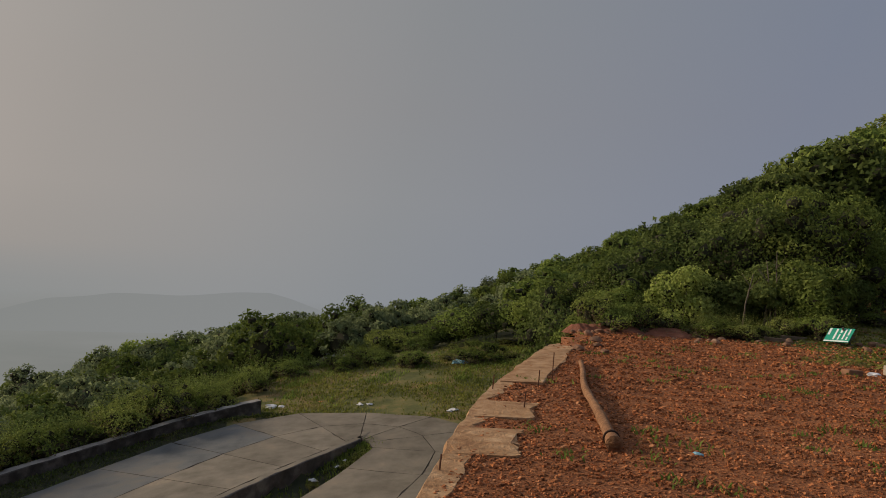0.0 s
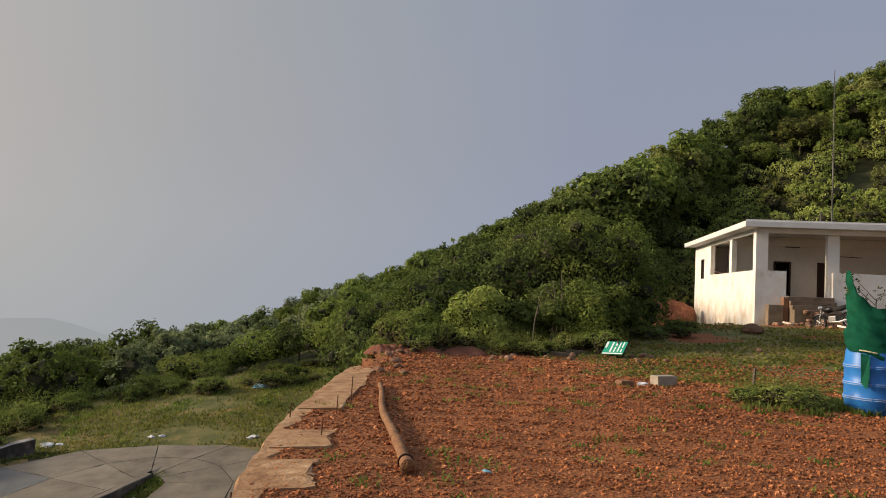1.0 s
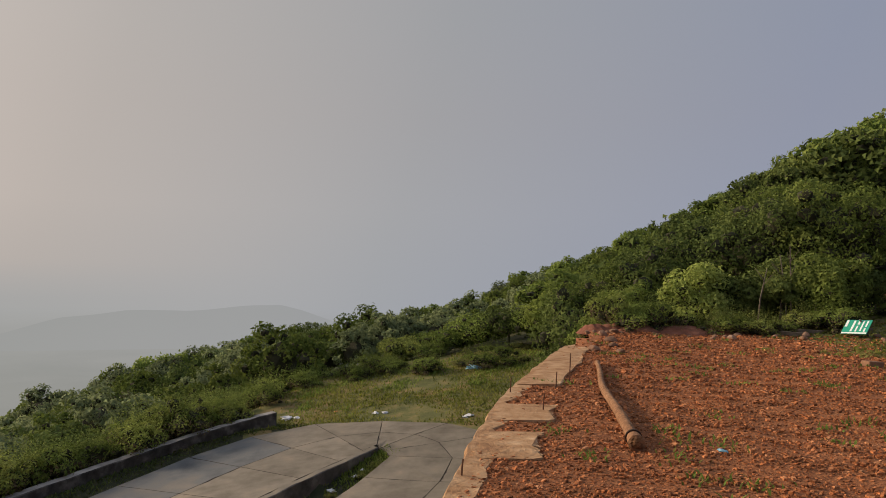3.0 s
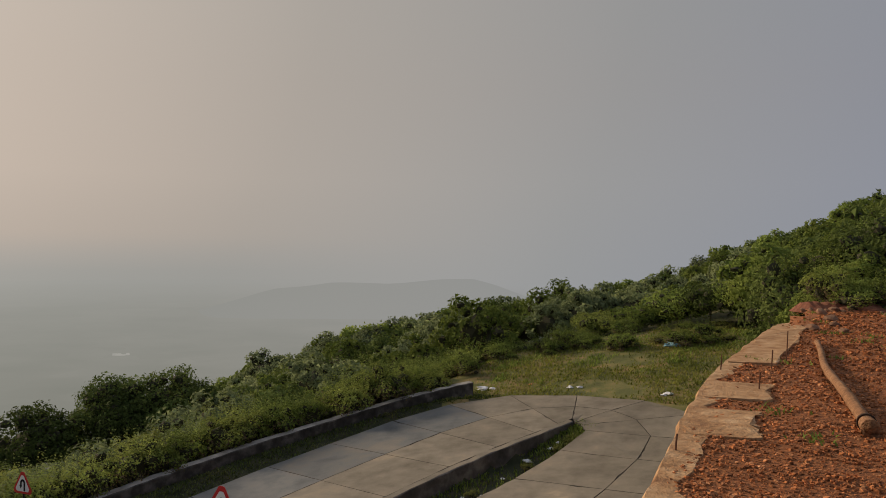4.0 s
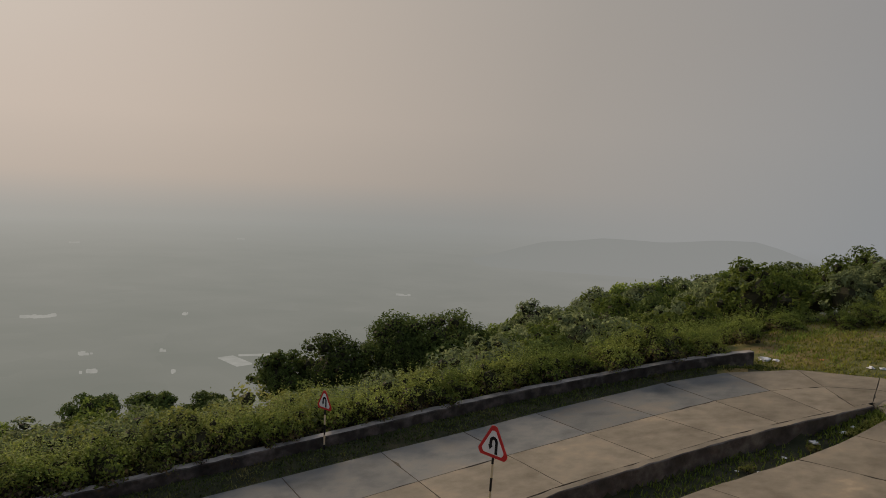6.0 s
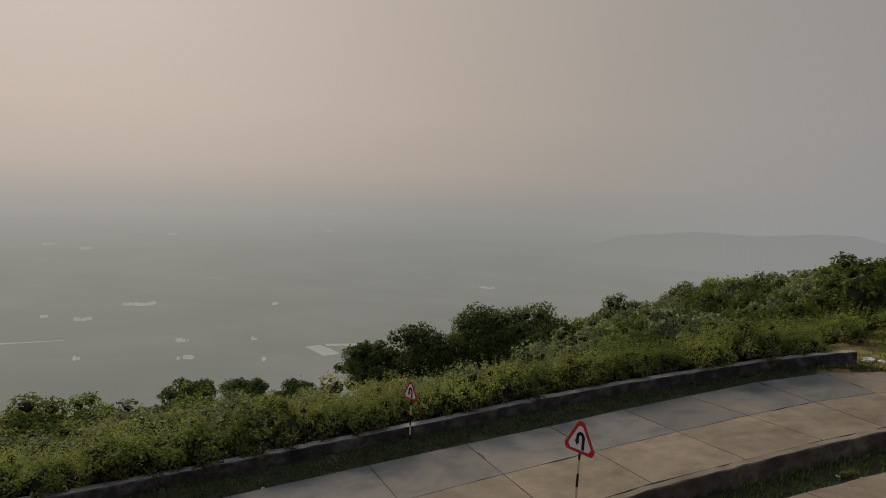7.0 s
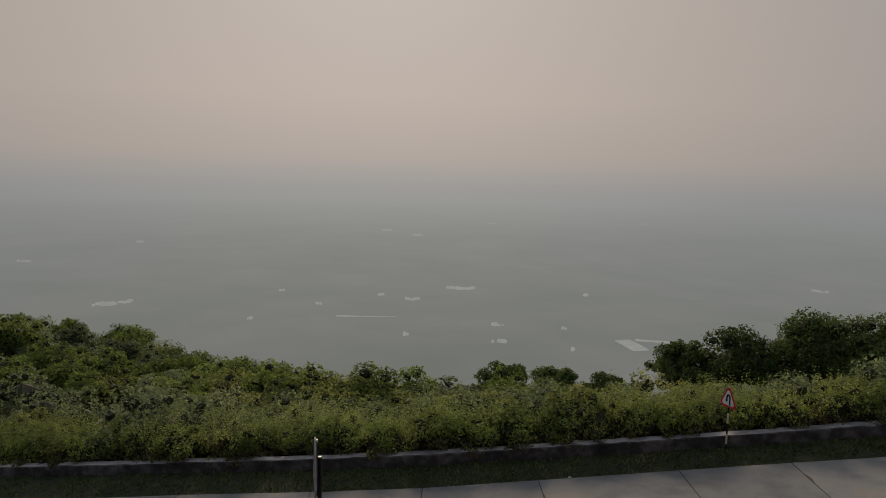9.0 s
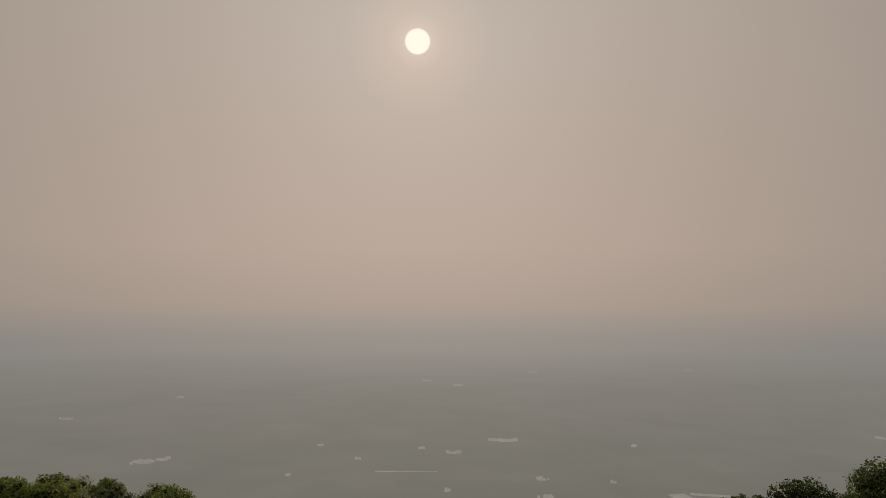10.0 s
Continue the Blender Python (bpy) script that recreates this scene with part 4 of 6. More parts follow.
def make_shrub(seed, h, rx, mat, label, size=0.05):
    rng = np.random.default_rng(seed)
    shrub = thing("shrub", Matrix(), label, "shrub", "shrubs behind the parapet")
    clumps = 15
    v, f, idx, c = crown(rng, rx, h * 0.48, h * 0.45, clumps, 1450, size * 1.2, core=0.5)
    bm = bmesh.new()
    for q in range(9):
        a = rng.uniform(0, math.tau)
        p = Vector((math.cos(a) * 0.15, math.sin(a) * 0.15, -0.4))
        tube([p, p.lerp(Vector(c[q]), 0.6), Vector(c[q])], [0.02, 0.015, 0.006], 4, bm)
    part("branch", bm, BARK, shrub, "tangled brown stems")
    # upright shoots over the crown
    n = 95
    base = np.column_stack([rng.normal(0, rx * 0.55, n), rng.normal(0, rx * 0.55, n), h * rng.uniform(0.55, 0.95, n)])
    sv = []
    for k in range(n):
        L = rng.uniform(0.25, 0.75)
        tip = rng.normal(0, 0.12, 2)
        for q in range(6):
            p = base[k] + np.array([tip[0] * q / 6, tip[1] * q / 6, L * q / 6])
            d = rng.normal(size=3)
            d[2] = abs(d[2]) * 0.6
            d = d / np.linalg.norm(d) * size * 1.5
            w = np.cross(d, [0, 0, 1.0]) * 0.35
            sv.append([p, p + d * 0.5 + w, p + d, p + d * 0.5 - w])
    sv = np.array(sv).reshape(-1, 3)
    kk = np.arange(len(sv) // 4)[:, None] * 4
    sf = np.concatenate([kk + [0, 1, 3], kk + [1, 2, 3]])
    mesh_object("foliage", np.concatenate([v, sv]), np.concatenate([f, sf + len(v)]), [mat, CORE_SHADE, DRY], shrub, indices=np.append(np.where((idx == 0) & (v[f].mean(1)[:, 2] < h * rng.uniform(0.2, 0.64, len(f))), 2, idx), np.zeros(len(sf), int)))
    return shrub


def hedge():
    rng = np.random.default_rng(21)
    kinds = [make_shrub(300 + k, h, rx, mat, label) for k, (h, rx, mat, label) in enumerate([
        (1.5, 0.95, LEAF_YELLOW, "sunlit yellow-green shrub with upright shoots behind the parapet"), (1.25, 0.85, LEAF_MID, "leafy green shrub behind the parapet"),
        (1.7, 1.0, LEAF_YELLOW, "tall yellow-green shrub behind the parapet"), (1.4, 1.0, LEAF_MID, "broad green shrub behind the parapet"), (1.2, 0.8, LEAF_OLIVE, "olive-brown dry shrub behind the parapet")])]
    used = set()
    pts = np.array(PARAPET, float)
    s = np.concatenate([[0], np.cumsum(np.linalg.norm(np.diff(pts, axis=0), axis=1))])
    pos = 1.0
    while pos < s[-1] - 0.3:
        x, y = float(np.interp(pos, s, pts[:, 0])), float(np.interp(pos, s, pts[:, 1]))
        x2, y2 = float(np.interp(pos + 0.1, s, pts[:, 0])), float(np.interp(pos + 0.1, s, pts[:, 1]))
        t = np.array([x2 - x, y2 - y])
        t /= np.linalg.norm(t)
        out = np.array([-t[1], t[0]])
        for row, reach in ((0, 0.9), (1, 2.1), (2, 3.4)):
            if row == 2 and rng.uniform() < 0.5:
                continue
            q = np.array([x, y]) + out * (reach + rng.uniform(-0.25, 0.35)) + t * rng.uniform(-0.5, 0.5)
            k = int(rng.choice(5, p=[0.28, 0.25, 0.17, 0.2, 0.10]))
            z = max(float(ground_z(*q)), float(road_z(x, y)) - 0.25 - row * 0.4) - 0.05
            m = pose(q[0], q[1], z, 0, 0, rng.uniform(0, 360)) @ Matrix.Scale(rng.uniform(0.9, 1.28), 4)
            if k in used:
                ob = copy_thing(kinds[k], m)
                ob.matrix_basis = m
            else:
                kinds[k].matrix_basis = m
                used.add(k)
        pos += rng.uniform(0.9, 1.2)
    for k in range(46):
        az, d = rng.uniform(-7, 12), rng.uniform(41.5, 47)
        x, y = -math.sin(radians(az)) * d, math.cos(radians(az)) * d
        ob = copy_thing(kinds[(1, 3, 4, 1)[k % 4]], Matrix())
        ob.matrix_basis = pose(x, y, float(ground_z(x, y)) - 0.1, 0, 0, rng.uniform(0, 360)) @ Matrix.Diagonal((w := rng.uniform(0.35, 0.95), w * rng.uniform(0.8, 1.3), w * rng.uniform(0.55, 0.95), 1))
        tagged(ob, "low green shrub at the far side of the clearing", "shrub", "shrubs round the clearing")
    for k in range(20):
        az, d = rng.uniform(13, 18), rng.uniform(38.5, 43)
        x, y = -math.sin(radians(az)) * d, math.cos(radians(az)) * d
        ob = copy_thing(kinds[(1, 0, 3, 1)[k % 4]], Matrix())
        ob.matrix_basis = pose(x, y, float(ground_z(x, y)) - 0.1, 0, 0, rng.uniform(0, 360)) @ Matrix.Scale(rng.uniform(0.6, 1.0), 4)
        tagged(ob, "green shrub beside the grassy clearing", "shrub", "shrubs round the clearing")
    for k in range(30):
        az = rng.uniform(-27, -9.5)
        d = rng.uniform(20.6, 22.2) + (az < -24) * 1.5
        x, y = -math.sin(radians(az)) * d, math.cos(radians(az)) * d
        ob = copy_thing(kinds[(1, 3, 0, 4)[k % 4]], Matrix())
        ob.matrix_basis = pose(x, y, float(ground_z(x, y)) - 0.1, 0, 0, rng.uniform(0, 360)) @ Matrix.Diagonal((w := rng.uniform(0.3, 0.7), w * rng.uniform(0.8, 1.3), w * rng.uniform(0.5, 1.3), 1))
        tagged(ob, "low weedy shrub along the edge of the thicket", "shrub", "shrubs along the thicket")
    for x, y, sc in ((-2.5, 28.15, 0.34), (-2.75, 27.7, 0.3), (-3.05, 27.25, 0.26), (-2.95, 28.2, 0.24), (-3.9, 25.6, 0.22), (-5.3, 23.4, 0.22)):
        ob = copy_thing(kinds[4], Matrix())
        ob.matrix_basis = pose(x, y, float(road_z(x, y)) - 0.6, 0, 0, rng.uniform(0, 360)) @ Matrix.Diagonal((sc * 1.2, sc * 1.2, sc, 1))
        tagged(ob, "straggling dry weed clump on the strip below the kerb", "weed", "weeds below the kerb")
    # low growth on the earth beside the drum, and along the far side of the levelled ground
    for x, y, sc, k in ((9.0, 11.2, 0.5, 0), (9.4, 11.6, 0.52, 1), (8.6, 11.6, 0.4, 3), (10.4, 9.95, 0.33, 3), (9.2, 10.9, 0.3, 0), (12.6, 22.2, 0.6, 1), (14.0, 22.6, 0.55, 3), (15.2, 24.5, 0.6, 1), (11.4, 22.8, 0.6, 1), (13.2, 24.6, 0.7, 3)):
        ob = copy_thing(kinds[k], Matrix())
        ob.matrix_basis = pose(x, y, float(ground_z(x, y)) - 0.05, 0, 0, rng.uniform(0, 360)) @ Matrix.Diagonal((sc * 1.1, sc * 1.3, sc * 0.62, 1))
        tagged(ob, "small leafy weed clump on the red earth", "weed", "weeds on the red earth")


hedge()


def blades(name, label, pts, height, mat, seed, lean=0.5, width=0.008):
    rng = np.random.default_rng(seed)
    p = np.asarray(pts)
    n = len(p)
    a = rng.uniform(0, math.tau, n)
    h = height * rng.uniform(0.4, 1.3, n)
    d = np.column_stack([np.cos(a), np.sin(a), np.zeros(n)])
    w = np.column_stack([-np.sin(a), np.cos(a), np.zeros(n)]) * (width * rng.uniform(0.7, 1.5, n))[:, None]
    tip = p + d * (h * lean * rng.uniform(0.2, 1.2, n))[:, None] + np.array([0, 0, 1.0]) * h[:, None]
    mid = p + d * (h * lean * 0.25)[:, None] + np.array([0, 0, 0.6]) * h[:, None]
    v = np.stack([p - w, p + w, mid + w * 0.8, tip, mid - w * 0.8], 1).reshape(-1, 3)
    k = np.arange(n)[:, None] * 5
    f = np.concatenate([k + [0, 1, 2], k + [0, 2, 4], k + [4, 2, 3]])
    return tagged(mesh_object(name, v, f, mat), label, "grass", kind="stuff")


def on_ground(x, y):
    return np.column_stack([x, y, rough_z(x, y) - 0.01])


def grasses():
    rng = np.random.default_rng(31)
    # clearing beyond the bend
    n = 32000
    az, d = rng.uniform(-8, 15, n), rng.uniform(29, 46, n)
    x, y = -np.sin(np.radians(az)) * d, np.cos(np.radians(az)) * d
    keep = (np.sin(x * 0.9) + np.sin(y * 1.1 + x * 0.5) + rng.normal(0, 0.6, n) > -0.6) & (y > 33.5 - 0.45 * np.abs(x + 5))
    blades("clearing_grass", "patchy short grass on the clearing beside the bend", on_ground(x[keep], y[keep]), 0.12, GRASS, 1, lean=1.3, width=0.022)
    # taller weeds in loose patches on the clearing
    c = np.column_stack([rng.uniform(-8, 14, 260), rng.uniform(34, 45, 260)])
    c = c[np.sin(c[:, 0] * 1.9) + np.sin(c[:, 1] * 0.9 + c[:, 0]) + (c[:, 1] - 40) * 0.2 > 0.1]
    az, d = (np.repeat(c[:, k], 34) + rng.normal(0, s, len(c) * 34) for k, s in ((0, 0.45), (1, 0.28)))
    x, y = -np.sin(np.radians(az)) * d, np.cos(np.radians(az)) * d
    ok = y > 34.2
    blades("clearing_weeds", "green weed patches on the clearing beside the bend", on_ground(x[ok], y[ok]), 0.17, LEAF_DARK, 6, lean=1.0, width=0.026)
    # verge between road and parapet
    m = 20000
    i = rng.uniform(0, len(OUT_Y) - 1.01, m)
    y = np.interp(i, np.arange(len(OUT_Y)), OUT_Y)
    x = np.interp(i, np.arange(len(OUT_X)), OUT_X)
    out = rng.uniform(0.05, 2.6, m)
    blades("verge_grass", "short verge grass below the parapet, darkened as hedge shade", on_ground(x - out * 0.85, y + out * 0.5), 0.09, GRASS_SHADED, 2, lean=1.3, width=0.018)
    # weeds on the strip below the kerb
    ks = np.array(KERB_LINE)
    i = rng.uniform(2, len(ks) - 1.01, 5000)
    u = rng.uniform(0.08, 1.0, 5000) ** 1.2
    kx, ky = np.interp(i, np.arange(len(ks)), ks[:, 0]), np.interp(i, np.arange(len(ks)), ks[:, 1])
    inn = np.array([(-13.9, 0.0)] + [p for p in INNER[17:][::-1]])
    ix = np.interp(ky - 0.6, inn[:, 1], inn[:, 0])
    x = kx + 0.3 + (np.maximum(ix - kx, 0.7)) * u
    y = ky - 0.5 * u
    z = road_z(x, y) - 0.5 * inner_drop(x, y) - 0.1
    keep = np.sin(x * 1.7) + np.sin(y * 2.1) + rng.normal(0, 0.8, len(x)) > -0.6
    blades("strip_weeds", "straggling weeds on the strip below the kerb", np.column_stack([x, y, z])[keep], 0.14, LEAF_DARK, 3, lean=0.9, width=0.02)
    # tufts on the red earth
    c = rng.uniform((0.6, 4.6), (16, 21), (210, 2))
    c = c[(c[:, 0] > edge_x(c[:, 1]) + 0.3)]
    x, y = (np.repeat(c[:, k], 26) + rng.normal(0, 0.11, len(c) * 26) for k in (0, 1))
    blades("earth_tufts", "small green tufts scattered on the red earth", on_ground(x, y), 0.06, LEAF_DARK, 4, lean=1.2, width=0.011)
    c = rng.normal((9.7, 11.3), (0.75, 0.5), (170, 2))
    x, y = (np.repeat(c[:, k], 22) + rng.normal(0, 0.07, len(c) * 22) for k in (0, 1))
    blades("drum_weeds", "low bright weeds spreading round the blue drum", on_ground(x, y), 0.11, LEAF_MID, 7, lean=0.8, width=0.014)
    # grassy rise before the house
    n = 40000
    az, d = rng.uniform(-52, -22, n), rng.uniform(16, 40, n)
    x, y = -np.sin(np.radians(az)) * d, np.cos(np.radians(az)) * d
    keep = (np.sin(x * 0.8 + np.sin(y)) + np.sin(y * 0.7 + 2 * np.sin(x * 0.5)) + rng.normal(0, 0.5, n) > -0.5) & (d > 17) & np.array([not in_house(a, b, -3.5) for a, b in zip(x, y)])
    blades("rise_grass", "patchy sunlit grass before the white house", on_ground(x[keep], y[keep]), 0.065, GRASS, 5, lean=1.6, width=0.03)


grasses()


LUMP_V = np.array([(x, y, z) for z in (-1, 1) for x, y in ((-1, -1), (1, -1), (1, 1), (-1, 1))], float) * np.array([0.8, 0.8, 0.8])
LUMP_F = np.array([(4, 5, 6, 7), (0, 1, 5, 4), (1, 2, 6, 5), (2, 3, 7, 6), (3, 0, 4, 7)])


def gravel():
    rng = np.random.default_rng(41)
    n = 82000
    d = 4.2 + 17 * rng.uniform(0, 1, n) ** 1.25
    az = rng.uniform(-50, 8, n)
    x, y = -np.sin(np.radians(az)) * d, np.cos(np.radians(az)) * d
    keep = (x > edge_x(y) + 0.05 + 0.12 * (np.sin(y * 1.9) + np.sin(y * 4.3)).clip(-0.1, 1)) & (y < 20.8) & ~((y > 10.6) & (x < edge_x(y) + 0.5) & (rng.uniform(0, 1, n) < 0.85))
    x, y, d = x[keep], y[keep], d[keep]
    s = (0.0046 + 0.0006 * d) * rng.lognormal(0, 0.45, len(x)).clip(0.45, 2.4)
    z = rough_z(x, y) + s * 0.3
    turn = rng.uniform(0, math.tau, len(x))
    cs, sn = np.cos(turn)[:, None], np.sin(turn)[:, None]
    v = LUMP_V[None] * (1 + rng.normal(0, 0.2, (len(x), 8, 3))) * s[:, None, None] * np.array([1.0, 0.85, 0.62])
    v = np.stack([v[..., 0] * cs - v[..., 1] * sn, v[..., 0] * sn + v[..., 1] * cs, v[..., 2] + 0.25 * v[..., 0]], -1)
    v = (v + np.stack([x, y, z], -1)[:, None]).reshape(-1, 3)
    f = (LUMP_F[None] + (np.arange(len(x)) * 8)[:, None, None]).reshape(-1, 4)
    tagged(mesh_object("laterite_gravel", v, f, CLOD), "loose red laterite lumps covering the levelled earth", "gravel", kind="stuff")


gravel()


def stones():
    rng = np.random.default_rng(51)
    spots = [(17.2, 23.2, 0.34), (14.4, 19.1, 0.1), (3.6, 18.6, 0.12), (4.0, 19.4, 0.14), (3.2, 14.9, 0.09), (2.75, 15.2, 0.12), (3.3, 16.0, 0.1), (3.5, 17.2, 0.14)]
    for k in range(70):
        az = rng.uniform(-31, -9)
        d = 19.7 + rng.uniform(-0.5, 1.5) + (az < -20) * 1.0
        spots.append((-math.sin(radians(az)) * d, math.cos(radians(az)) * d, rng.uniform(0.03, 0.11)))
    for x, y, s in spots:
        bm = rock(rng, s, flat=rng.uniform(0.55, 0.85))
        me = bpy.data.meshes.new("stone")
        bm.to_mesh(me)
        bm.free()
        me.materials.append(STONE)
        ob = new("stone", me)
        ob.matrix_basis = pose(x, y, float(rough_z(x, y)) + s * 0.25, 0, 0, rng.uniform(0, 360))
        tagged(ob, "rough reddish field stone on the earth", "stone", "stones along the platform's edge")


stones()


def soil_mound(x, y, wide, high, seed):
    """A low rough heap of dug red earth."""
    rng = np.random.default_rng(seed)
    off = Vector(rng.uniform(-50, 50, 3))
    bm = bmesh.new()
    n, m = 7, 18
    rows = []
    for i in range(n):
        f = i / (n - 1)
        ring = []
        for k in range(m):
            a = k * math.tau / m
            p = Vector((math.cos(a) * wide * f * 1.3, math.sin(a) * wide * f, 0))
            lump = noise.noise(p * 3.5 / wide + off) * 0.3 + noise.noise(p * 8 / wide + off) * 0.16
            p.z = high * ((1 - f * f) * (1 + lump) + 0.25 * lump * (1 - f)) - 0.06 * f
            ring.append(bm.verts.new(p))
        rows.append(ring)
    for a, b in zip(rows, rows[1:]):
        for k in range(m):
            bm.faces.new((a[k], b[k], b[(k + 1) % m], a[(k + 1) % m]))
    bmesh.ops.remove_doubles(bm, verts=bm.verts, dist=0.001)
    bmesh.ops.recalc_face_normals(bm, faces=bm.faces)
    ob = part("soil_mound", bm, BANK, None)
    ob.matrix_basis = pose(x, y, float(rough_z(x, y)) - 0.02, 0, 0, rng.uniform(0, 360))
    tagged(ob, "low mound of dug red-brown earth", "mound", "mounds at the platform's end")


for k, (az, d, wide, high) in enumerate(((-10.4, 20.3, 0.4, 0.2), (-11.6, 20.5, 0.5, 0.2), (-13.2, 20.6, 0.8, 0.22), (-16.4, 20.9, 0.9, 0.2), (-19.5, 21.2, 0.9, 0.22), (-22.4, 21.8, 0.8, 0.18))):
    soil_mound(*polar(az, d), wide, high, 500 + k)


# ---- the white house ----
WHITEWASH = material("stained_whitewash", [(0.0, (0.58, 0.5, 0.4)), (0.3, (0.78, 0.74, 0.68)), (0.6, (0.85, 0.82, 0.78)), (1.0, (0.88, 0.87, 0.85))], scale=1.3, bump=0.2, bump_scale=20, coarse=0.4, coarse_scale=0.35, rough=0.85)
CREAM = material("cream_plaster", [(0.0, (0.78, 0.7, 0.58)), (1.0, (0.9, 0.85, 0.75))], scale=1.5, bump=0.15, bump_scale=20, rough=0.85)
ROOFSLAB = material("painted_roof_edge", [(0.0, (0.62, 0.60, 0.57)), (1.0, (0.82, 0.81, 0.80))], scale=1.4, bump=0.15, bump_scale=18)
DOORWOOD = plain("dark_door_wood", (0.055, 0.03, 0.022), 0.6)
DEPTH_SHADE = plain("painted_depth_shade", (0.03, 0.028, 0.026), 0.9)
STEPSTONE = material("bare_step_concrete", [(0.0, (0.10, 0.072, 0.048)), (1.0, (0.27, 0.2, 0.14))], scale=2.5, bump=0.5, bump_scale=15)
BRICKRED = plain("weathered_brick", (0.24, 0.13, 0.075), 0.9)


def wall_with_holes(axis, at, thick, a0, a1, z0, z1, holes, bm=None):
    """Upright wall of boxes round its openings; axis 'u' runs along x, 'v' along y."""
    bm = bm or bmesh.new()
    cuts = sorted({a0, a1, *[h[0] for h in holes], *[h[1] for h in holes]})

    def add(p, q, zz0, zz1):
        if zz1 - zz0 < 0.01:
            return
        if axis == "u":
            box(p, at, zz0, q, at + thick, zz1, bm=bm)
        else:
            box(at, p, zz0, at + thick, q, zz1, bm=bm)

    for p, q in zip(cuts, cuts[1:]):
        z = z0
        for h in sorted((h for h in holes if h[0] <= p + 1e-6 and h[1] >= q - 1e-6), key=lambda h: h[2]):
            add(p, q, z, h[2])
            z = h[3]
        add(p, q, z, z1)
    bmesh.ops.remove_doubles(bm, verts=bm.verts, dist=0.0005)
    return bm


def stain_low(m):
    """Red earth splashed up the foot of the walls, in ragged patches."""
    t = m.node_tree
    b = t.nodes["Principled BSDF"]
    old = b.inputs["Base Color"].links[0].from_socket
    geo, sep, nz = t.nodes.new("ShaderNodeNewGeometry"), t.nodes.new("ShaderNodeSeparateXYZ"), t.nodes.new("ShaderNodeTexNoise")
    nz.inputs["Scale"].default_value, nz.inputs["Detail"].default_value = 1.6, 6
    t.links.new(geo.outputs["Position"], sep.inputs[0])
    t.links.new(geo.outputs["Position"], nz.inputs["Vector"])
    low = math_node(t, "MULTIPLY", math_node(t, "SUBTRACT", 2.2, sep.outputs[2]), 0.55, True)
    fac = math_node(t, "MULTIPLY", low, math_node(t, "MULTIPLY", math_node(t, "SUBTRACT", nz.outputs[0], 0.36), 3.0, True), True)
    t.links.new(mixed(t, fac, old, (0.52, 0.36, 0.2)), b.inputs["Base Color"])


